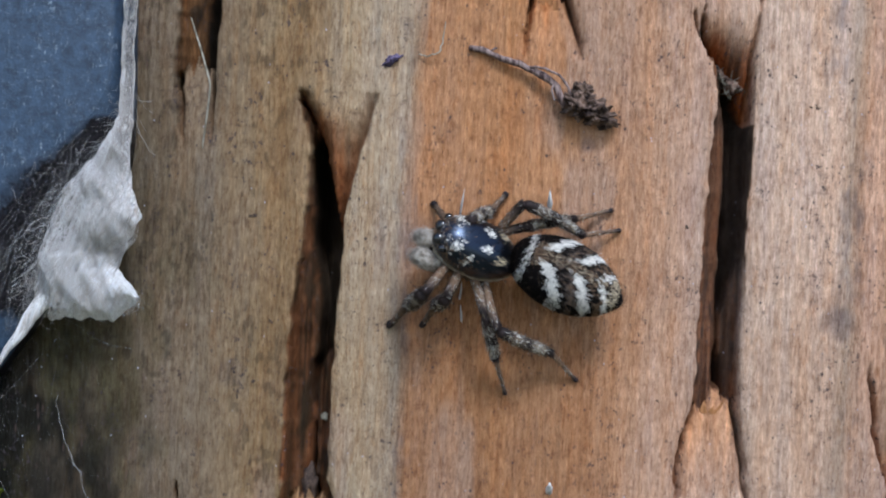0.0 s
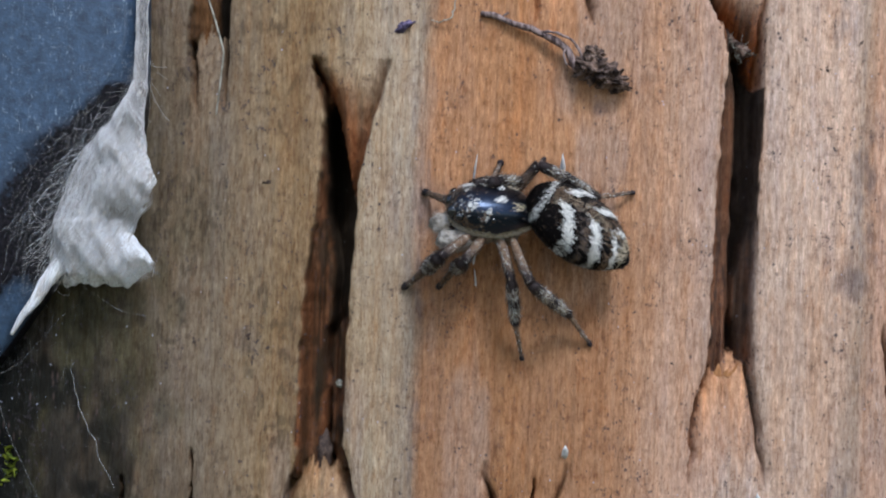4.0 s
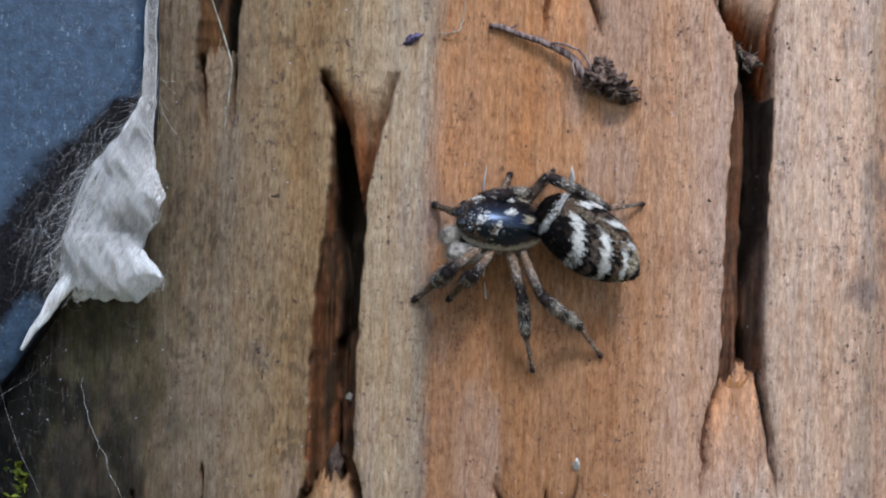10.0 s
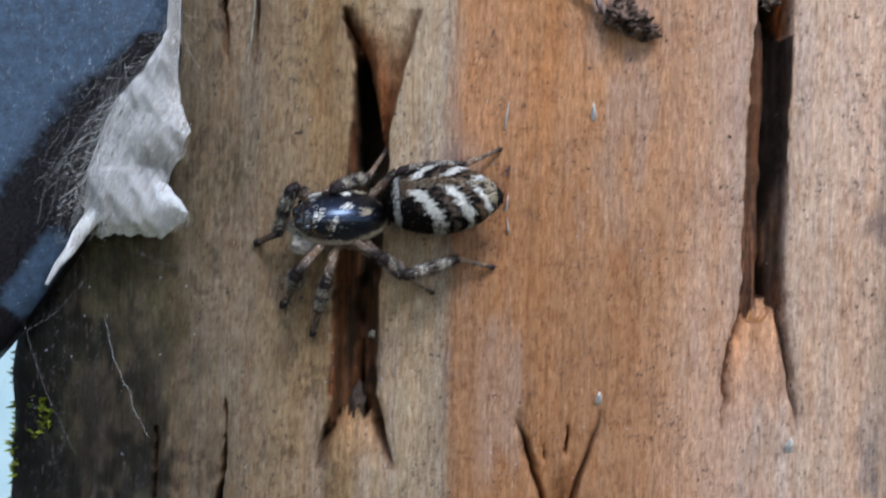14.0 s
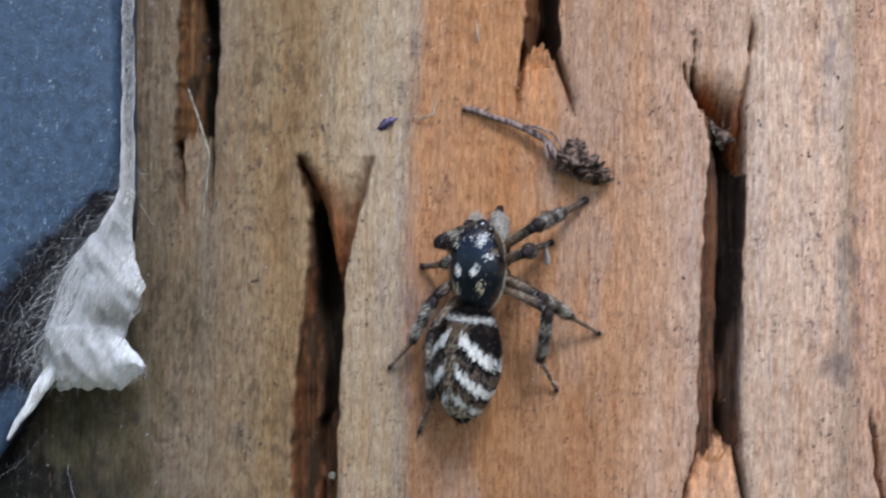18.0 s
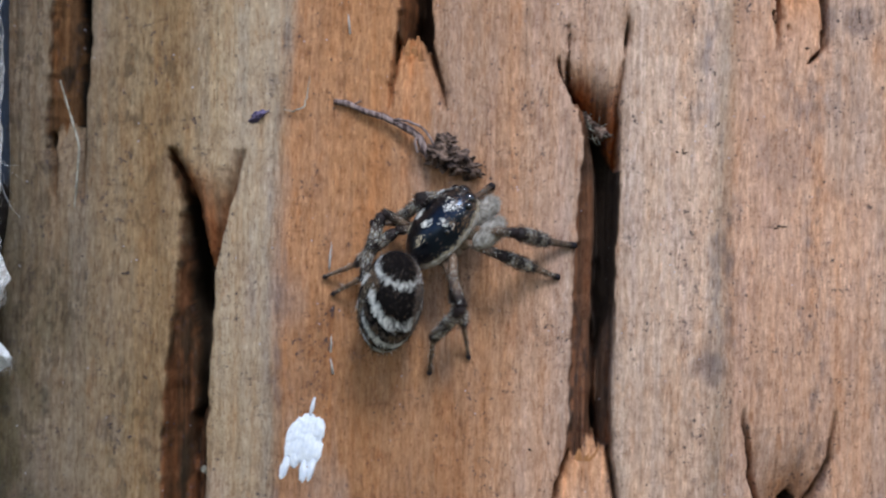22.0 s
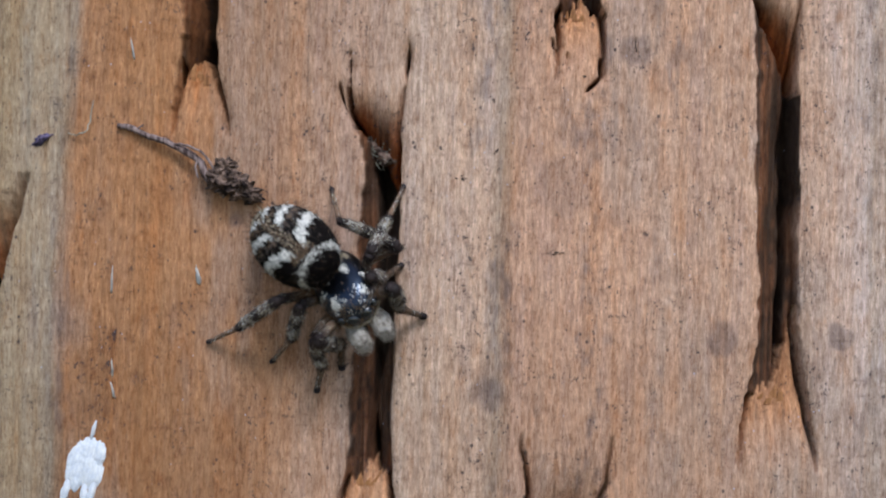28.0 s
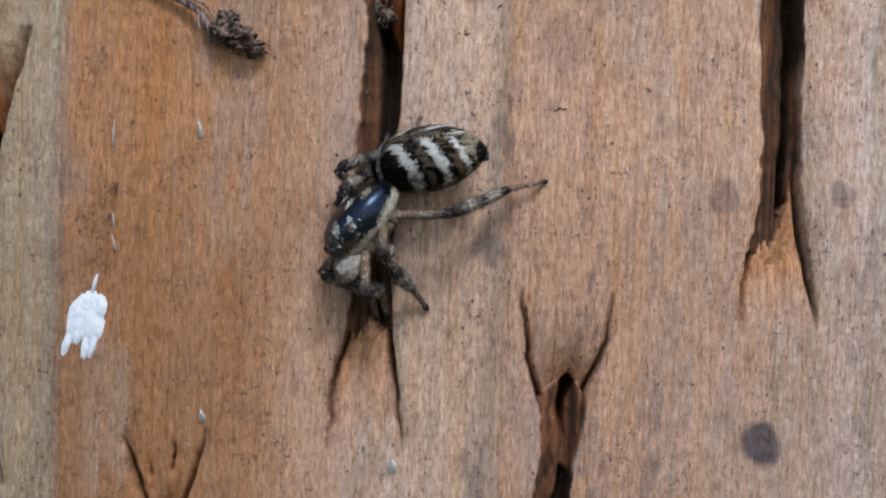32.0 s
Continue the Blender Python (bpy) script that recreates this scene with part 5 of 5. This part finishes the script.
for s in (1, -1):
    v, f = blob((0.30, 0.24, 0.42), 0.12, 2, 3, 6, (1.12, 0.24 * s, -0.55))
    finish("fang_base", v, f, LEG, spider, "dark brown chelicera", tint=np.tile(srgb(44, 32, 28), (len(v), 1)))
    v, f = blob((0.60, 0.31, 0.34), 0.12, 2.0, 4, 7 + s, (1.22, 0.40 * s, -0.52))
    palp = palps[s] = finish("pedipalp", v, f, PALP, spider, "fluffy whitish palp")
    pieces = []
    rnd = random.Random(50 + s)
    for k in range(1500):
        d = Vector((rnd.gauss(0.2, 1), rnd.gauss(0, 1), rnd.gauss(0, 1))).normalized()
        b = Vector((1.22 + d.x * 0.58, 0.40 * s + d.y * 0.30, -0.52 + d.z * 0.33))
        t = b + d * rnd.uniform(0.03, 0.12) + Vector((0.12, rnd.gauss(0, 0.03), rnd.gauss(-0.02, 0.03)))
        o = d.orthogonal().normalized() * 0.007
        pieces.append(([tuple(b - o), tuple(b + o), tuple(t)], [(0, 1, 2)]))
    v, f = joined(pieces)
    tagged(finish("palp_hair", v, f, PALP, palp), kind="stuff")

HIPS, legs = {}, {}
DARK_SKIN, MID_SKIN, PALE_SKIN = srgb(52, 42, 42), srgb(104, 88, 80), srgb(142, 114, 94)
for s, side in ((1, "L"), (-1, "R")):
    for k, hx in ((1, 0.62), (2, 0.20), (3, -0.22), (4, -0.64)):
        HIPS[side, k] = Vector((hx, 0.56 * s, -0.48))
        v, f = blob((0.30, 0.36, 0.26), 0.2, 2, 3, 70 + k, (hx * 0.92, 0.46 * s, -0.56))
        finish("coxa", v, f, LEG, spider, "brownish-grey hairy leg base", tint=np.tile(srgb(112, 94, 78), (len(v), 1)) * np.random.RandomState(k).uniform(0.6, 1.2, (len(v), 1)))
        seed = k + (10 if s > 0 else 20)
        fat = 1.18 if k == 1 else 1.0
        dim = 0.72 if k == 1 else 1.0
        v, f, c = leg_mesh(L_FEMUR[k], [(0, 0.11), (0.3, 0.14), (0.8, 0.145), (1, 0.15 * fat)],
                           [(0, PALE_SKIN, 0.25), (0.55, PALE_SKIN, 0.35), (0.78, MID_SKIN, 0.25), (0.9, DARK_SKIN, 0.1), (1, DARK_SKIN, 0.1)], seed, 1200, 0.08)
        femur = finish("leg", v, f, LEG, spider, tint=c)
        v, f, c = leg_mesh(L_SHIN[k], [(0, 0.15 * fat), (0.12, 0.185 * fat), (0.3, 0.165 * fat), (0.45, 0.185 * fat), (0.8, 0.155 * fat), (1, 0.10 * fat)],
                           [(0, DARK_SKIN, 0.05), (0.14, DARK_SKIN, 0.15), (0.2, MID_SKIN, 0.75), (0.34, MID_SKIN, 0.6), (0.42, DARK_SKIN, 0.12), (0.55, DARK_SKIN, 0.25),
                            (0.62, MID_SKIN, 0.75), (0.80, MID_SKIN, 0.6), (0.88, DARK_SKIN, 0.1), (1, DARK_SKIN, 0.05)], seed + 30, 2800, 0.05)
        shin = finish("shin", v, f, LEG, femur, tint=c * dim)
        stout = {1: 1.55, 2: 1.35}.get(k, 1.0)
        v, f, c = leg_mesh(L_FOOT[k], [(0, 0.105 * stout), (0.1, 0.085 * stout), (0.55, 0.062 * stout), (0.8, 0.055 * stout), (1, 0.05 * stout)],
                           [(0, DARK_SKIN, 0.1), (0.1, PALE_SKIN, 0.25), (0.42, PALE_SKIN, 0.2), (0.52, MID_SKIN, 0.15), (0.6, PALE_SKIN, 0.35), (0.85, MID_SKIN, 0.1), (1, DARK_SKIN, 0.0)],
                           seed + 60, 260, 0.0, 0.075 * stout)
        c = c * {1: 0.5, 2: 0.7}.get(k, 1.0)
        foot = finish("foot", v, f, LEG, femur, "thin pale foot with a dark tip", tint=c)
        legs[side, k] = (femur, shin, foot)

# ---- the fresh dropping ----
v, f = blob((0.50, 0.44, 0.52), 0.10, 1.7, 5, 9)
dropping = tagged(finish("spider_dropping", v, f, WHITE), "chalk-white wet dropping drying on the wood", "dropping")
LOBES = []      # where each runs to once it has landed, its turn in degrees
for n, (x, z, w, h, turn) in enumerate([(0.06, 0.30, 0.48, 0.50, 4), (-0.20, -0.34, 0.44, 0.60, 4), (0.22, -0.28, 0.42, 0.62, -3), (0.05, 1.02, 0.07, 0.34, 4),
                                        (-0.46, -1.02, 0.15, 0.50, 4), (-0.20, -0.70, 0.16, 0.34, -3), (0.14, -1.04, 0.13, 0.46, -6), (0.38, -0.92, 0.13, 0.46, 3),
                                        (-0.34, 0.02, 0.28, 0.52, 10), (0.36, 0.34, 0.24, 0.44, -9), (0.02, -0.12, 0.56, 0.72, 0)]):
    v, f = blob((w, 0.12 + 0.006 * (n % 4), h), 0.13, 2.4, 5, 30 + n)
    lobe = finish("lobe", v, f, WHITE, dropping)
    LOBES.append((lobe, Vector((x, -0.315, z)), turn))

# ---- how things move ----
STANCES = []


def stance(t, body, heading, lean, rear, tail, tips, *feet):
    """Body and abdomen centres in mm on the board, their bearings and the lean in degrees, how far the head nods and the tail dips,
    and eight foot places: four left, four right."""
    STANCES.append((t, body, heading, lean, rear, tail, feet, tips))


def frame_on_board(x, y, z, heading, lean, nose=0.0):
    """A pose on the board: +x ahead along the heading, +z away from the wood."""
    a = radians(heading)
    ahead, out = Vector((math.cos(a), 0, math.sin(a))), Vector((0, -1, 0))
    left = out.cross(ahead)
    m = Matrix((ahead, left, out)).transposed().to_4x4()
    return Matrix.Translation((x, y, z)) @ m @ Matrix.Rotation(radians(nose), 4, "Y") @ Matrix.Rotation(radians(-lean), 4, "X")


stance(0, (0.32, 0.08), 160, -30, (3.06, -0.65), -23, (-18, 2),
       (-2.30, -2.45), (-1.26, -2.41), (1.44, -4.45), (3.66, -3.94), (-1.06, 1.43), (1.20, 1.83), (4.62, 1.49), (4.83, 0.85))
stance(1, (0.40, 0.12), 173, -38, (3.04, -0.39), -29, (-20, 4),
       (-2.31, -2.41), (-1.04, -2.53), (1.49, -4.50), (3.66, -3.96), (-1.02, 1.49), (1.00, 1.78), (3.97, 1.76), (4.78, 0.89))
stance(2, (0.38, 0.10), 179, -46, (2.98, -0.32), -34, (-14, 4),
       (-2.28, -2.35), (-1.20, -2.32), (1.51, -4.50), (3.65, -3.98), (-1.73, 0.67), (0.63, 1.69), (2.00, 1.85), (4.86, 0.88))
stance(12.1, (0.38, 0.10), 179, -46, (2.98, -0.32), -34, (-14, 4),
       (-2.28, -2.35), (-1.20, -2.32), (1.51, -4.50), (3.65, -3.98), (-1.73, 0.67), (0.63, 1.69), (2.00, 1.85), (4.86, 0.88))
stance(12.5, (-2.41, -0.13), 180, -30, (0.54, -0.26), -18, (-10, 2),
       (-4.58, -2.16), (-3.82, -3.43), (-0.61, -3.71), (2.62, -3.45), (-4.65, 0.36), (-2.24, 1.55), (-0.41, 2.32), (2.80, 1.50))
stance(13, (-4.32, -1.28), 194, -44, (-1.20, -0.63), 4, (-14, 2),
       (-6.32, -3.92), (-5.53, -4.26), (-2.34, -4.18), (0.74, -3.02), (-6.59, -1.86), (-6.18, -0.46), (-0.42, 2.36), (0.22, 1.24))
stance(14, (-5.24, -1.90), 186, -44, (-2.20, -1.30), 5, (-14, 2),
       (-7.17, -4.70), (-6.19, -5.61), (-2.40, -4.18), (-0.49, -3.32), (-8.04, -2.73), (-6.55, -0.98), (-4.05, 0.30), (-0.35, 0.45))
stance(14.5, (-5.56, -2.49), 191, -40, (-2.45, -1.64), 9, (-14, 2),
       (-7.73, -6.37), (-6.08, -5.61), (-2.36, -4.20), (-0.54, -3.31), (-9.24, -3.52), (-6.76, -1.42), (-3.94, 0.16), (-0.04, 0.57))
stance(16.5, (-1.62, 0.26), 127, 18, (0.18, -1.91), -41, (0, 2),
       (-3.20, 0.01), (-4.26, -1.39), (-2.20, -4.07), (-0.61, -4.58), (-0.98, 2.79), (0.04, 1.72), (1.25, 0.37), (3.25, -0.37))
stance(17, (-0.80, 0.84), 109, 24, (0.19, -1.66), -65, (0, 2),
       (-2.55, 2.10), (-2.74, 0.53), (-2.47, -1.92), (-0.61, -4.62), (0.02, 3.14), (1.67, 2.05), (3.09, 0.54), (2.96, -2.59))
stance(17.5, (-0.22, 0.75), 100, 24, (0.45, -1.68), -80, (0, 2),
       (-1.80, 1.57), (-2.42, 0.47), (-2.48, -1.89), (-1.09, -3.86), (0.73, 2.50), (2.69, 1.53), (3.19, 0.63), (2.96, -2.62))
stance(18, (0.39, 1.33), 91, 30, (0.10, -1.58), -95, (0, 2),
       (1.09, 3.21), (-1.39, 1.34), (-2.41, -1.91), (-1.45, -3.99), (3.81, 3.51), (2.73, 2.14), (4.29, -0.75), (2.95, -2.58))
stance(19, (0.12, 0.96), 93, 32, (-0.48, -1.67), -113, (0, 2),
       (1.06, 3.16), (-1.46, 1.37), (-2.46, -1.92), (-1.49, -3.91), (3.77, 3.33), (2.90, 1.15), (4.19, -0.74), (0.61, -4.88))
stance(20, (0.16, 1.59), 92, 32, (-0.71, -1.23), -112, (0, 8),
       (1.02, 3.17), (-1.42, 1.69), (-2.50, -2.18), (-2.16, -4.24), (2.56, 3.56), (2.95, 1.20), (2.37, -2.53), (1.02, -3.46))
stance(20.5, (0.55, 3.02), 79, 34, (0.07, -0.10), -92, (-8, 10),
       (0.07, 4.04), (-1.62, 1.48), (-1.70, -2.42), (-2.17, -2.61), (3.60, 3.45), (4.46, 2.73), (3.49, -1.07), (1.78, -2.15))
stance(21, (1.06, 2.95), 65, 40, (-0.51, 0.49), -117, (-12, 14),
       (1.01, 4.75), (-0.23, 3.51), (-2.57, -0.41), (-2.51, -1.76), (3.69, 3.83), (4.46, 2.71), (3.16, -0.22), (1.75, -2.04))
stance(22, (3.40, 2.45), 49, 52, (1.95, 0.15), -107, (-8, 36),
       (4.92, 3.83), (1.16, 2.59), (-0.34, 0.85), (-0.06, 0.32), (7.54, 2.00), (7.03, 1.00), (4.30, -1.60), (3.06, -2.13))
stance(23, (5.05, 2.36), 38, 52, (3.15, 0.30), -112, (-6, 26),
       (6.48, 3.67), (3.81, 2.88), (2.12, 1.93), (2.23, 0.77), (9.23, 1.38), (7.49, -0.52), (5.82, -2.19), (3.38, -2.00))
stance(24, (6.25, 2.69), 17, 54, (3.70, 1.42), -127, (-6, 18),
       (9.39, 3.40), (5.61, 3.77), (4.21, 3.62), (2.21, 2.37), (9.40, -0.19), (7.78, 0.09), (4.09, -0.29), (3.75, -1.39))
stance(25.5, (6.56, 2.96), 15, 54, (4.02, 1.82), -128, (-6, 18),
       (9.60, 3.28), (5.85, 3.91), (4.78, 3.60), (2.27, 2.42), (9.38, -0.08), (7.86, 0.02), (4.48, -0.42), (3.80, -1.34))
stance(27.5, (7.66, 2.19), -30, 5, (5.55, 2.72), 160, (-28, 32),
       (10.44, 0.54), (9.81, 3.56), (8.88, 4.61), (6.46, 4.63), (8.14, -0.60), (6.56, -1.73), (5.09, -0.92), (3.03, -0.41))
stance(28, (7.42, 1.51), -55, 4, (5.90, 2.72), 147, (-34, 34),
       (9.80, 0.61), (9.04, 2.20), (9.07, 4.71), (6.79, 4.57), (7.24, -1.07), (6.48, -1.81), (5.02, -0.95), (2.98, -0.38))
stance(29, (8.04, 0.86), -68, 0, (6.95, 2.55), 130, (-28, 34),
       (9.71, -1.86), (10.55, -0.02), (9.03, 4.22), (8.49, 4.26), (7.46, -1.88), (6.70, -0.73), (5.63, -1.13), (3.95, 0.53))
stance(30, (8.46, 0.62), -84, -26, (8.66, 2.80), 99, (-10, 38),
       (9.83, -1.98), (9.84, -0.81), (12.24, 2.46), (11.96, 3.88), (7.39, -1.43), (7.41, -0.80), (6.40, -0.21), (5.97, 1.85))
stance(31, (8.50, -0.98), 222, -58, (10.35, 1.00), 13, (-8, -24),
       (9.10, -4.20), (10.36, -3.18), (10.14, -2.02), (13.62, 0.51), (8.70, -4.20), (8.95, 0.40), (9.05, 1.60), (9.35, 2.30))
stance(32, (7.97, -0.95), 234, -64, (9.90, 0.92), 8, (-8, -18),
       (8.70, -4.00), (9.98, -3.69), (8.96, -2.92), (13.58, 0.41), (8.40, -4.10), (8.30, 0.80), (8.53, 1.75), (9.58, 2.30))


def turned(a, b, k):
    return a + ((b - a + 180) % 360 - 180) * k


def stance_at(t):
    """The stance at a time, drawn between its neighbours."""
    for p, q in zip(STANCES, STANCES[1:]):
        if t <= q[0]:
            k = max(0.0, (t - p[0]) / (q[0] - p[0]))
            mix = lambda u, v: tuple(a + (b - a) * k for a, b in zip(u, v))
            return (mix(p[1], q[1]), turned(p[2], q[2], k), p[3] + (q[3] - p[3]) * k, mix(p[4], q[4]), turned(p[5], q[5], k),
                    [mix(a, b) for a, b in zip(p[6], q[6])], mix(p[7], q[7]))
    p = STANCES[-1]
    return p[1:]


def reach(hip, foot, up, a, b):
    """The knee of a two-part leg from hip to foot, raised towards up, and where the foot gets to."""
    d = foot - hip
    far = min(max(d.length, abs(a - b) + 0.05), a + b - 0.03)
    d = d.normalized()
    foot = hip + d * far
    along = (a * a - b * b + far * far) / (2 * far)
    high = math.sqrt(max(0.0, a * a - along * along))
    rise = (up - d * up.dot(d)).normalized()
    return hip + d * along + rise * high, foot


def axes(x, up):
    x = x.normalized()
    y = up.cross(x).normalized()
    return Matrix((x, y, x.cross(y))).transposed().to_4x4()


def in_metres(m):
    m = m.copy()
    m.translation = m.translation * MM
    return m


def motions():
    times = sorted({round(0.25 * k, 2) for k in range(129)})
    times = sorted({t for t in times if not 2.0 < t < 12.0} | {19.1, 19.2, 19.3, 19.4, 19.6, 19.9, 20.1, 20.2, 20.3, 20.4})
    rows = {key: [] for key in ("body", "rear", "drop")}
    run = {lobe: [] for lobe, _, _ in LOBES}
    leg_rows = {key: ([], [], []) for key in legs}
    for t in times:
        c, heading, lean, r, tail, feet, (nod, dip) = stance_at(t)
        body = frame_on_board(c[0], -1.36, c[1], heading, lean, nod)
        rear = frame_on_board(r[0], -1.30 - 0.012 * dip, r[1], tail + 180, lean * (1.15 if lean > 0 else 0.8), -dip)
        inv = body.inverted()
        rows["body"].append((t, in_metres(body)))
        rows["rear"].append((t, in_metres(inv @ rear)))
        # the dropping lies inside the abdomen until it is let go
        out = 0.9 + 1.15 * float(step(19.2, 19.6, np.array(t)))
        end = rear @ Vector((-out, 0, -0.05))
        a = rear @ Matrix.Rotation(radians(-90), 4, "Y")
        fall = float(step(20.0, 20.35, np.array(t)))
        rest = Vector((-0.90, depth_at(-0.90, -4.0) + 0.34, -4.32))
        turn = a.to_quaternion()
        flat = Matrix.Rotation(radians(10), 4, "Y").to_quaternion()
        q = turn.slerp(flat, fall)
        spread = float(step(20.12, 20.5, np.array(t)))
        for lobe, place, angle in LOBES:
            run[lobe].append((t, in_metres(Matrix.Translation(place * spread) @ Matrix.Rotation(radians(angle), 4, "Y"))))
        rows["drop"].append((t, in_metres(Matrix.Translation(end.lerp(rest, fall)) @ q.to_matrix().to_4x4())))
        for n, key in enumerate([(s, k) for s in "LR" for k in (1, 2, 3, 4)]):
            fx, fz = feet[n]
            lf, ls, lt = L_FEMUR[key[1]], L_SHIN[key[1]], L_FOOT[key[1]]
            toe = Vector((fx, min(depth_at(fx, fz), 0.5) - 0.09, fz))
            hip = HIPS[key]
            away = body @ hip
            flat = Vector((away.x - toe.x, 0, away.z - toe.z))
            far = flat.length
            # the foot slopes up towards the body, steeper the nearer it stands
            slope = 0.42 + 0.55 * max(0.0, min(1.0, 1 - far / (lf + ls + lt)))
            ankle = inv @ (toe + (flat.normalized() * math.cos(slope) + Vector((0, -1, 0)) * math.sin(slope)) * lt)
            spread = 1 if key[0] == "L" else -1
            # knees lift with the body's roll, and those on the far side also stand out sideways
            beyond = max(0.0, min(1.0, spread * lean / 40))
            side = inv.to_3x3() @ (Matrix.Rotation(radians(-heading), 3, "Y") @ Vector((0, 0, 1)))
            up = (Vector((0.08 * (2.5 - key[1]), 0.10 * spread, 0.45)) + 0.55 * (inv.to_3x3() @ Vector((0, -1, 0)))
                  + ((1.1 if key[1] == 4 else 0.25) + 0.3 * beyond) * spread * side).normalized()
            knee, end = reach(hip, ankle, up, lf, ls)
            m = Matrix.Translation(hip) @ axes(knee - hip, up)
            back = m.inverted()
            leg_rows[key][0].append((t, in_metres(m)))
            leg_rows[key][1].append((t, in_metres(back @ (Matrix.Translation(knee) @ axes(end - knee, up)))))
            leg_rows[key][2].append((t, in_metres(back @ (Matrix.Translation(end) @ axes(inv @ toe - end, up)))))
    # the palps: where each is held in front of the face, left and right
    held = [(0, (1.2, 0.62, -0.66), (1.3, 0.05, -0.5)), (2, (1.15, 0.70, -0.70), (1.3, 0.10, -0.56)), (12, (1.15, 0.70, -0.70), (1.3, 0.10, -0.56)),
            (13, (1.07, 0.40, -0.62), (1.07, -0.40, -0.62)), (21, (1.02, 0.40, -0.62), (1.02, -0.40, -0.62)), (22.2, (1.16, -0.30, -0.62), (0.85, -1.0, -0.8)),
            (25.5, (1.20, -0.25, -0.62), (0.9, -0.95, -0.8)), (28, (1.42, 0.40, -0.55), (1.42, -0.40, -0.55)), (30, (1.22, 0.40, -0.52), (1.22, -0.40, -0.52)),
            (32, (1.22, 0.40, -0.52), (1.22, -0.40, -0.52))]
    for s, palp in palps.items():
        walk(palp, [(row[0], Matrix.Translation((Vector(row[1 if s > 0 else 2]) - Vector((1.22, 0.40 * s, -0.52))) * MM)) for row in held])
    walk(spider, rows["body"])
    walk(abdomen, rows["rear"])
    walk(dropping, rows["drop"])
    for lobe, path in run.items():
        walk(lobe, path)
    for key, sections in leg_rows.items():
        for section, path in zip(legs[key], sections):
            walk(section, path)


motions()
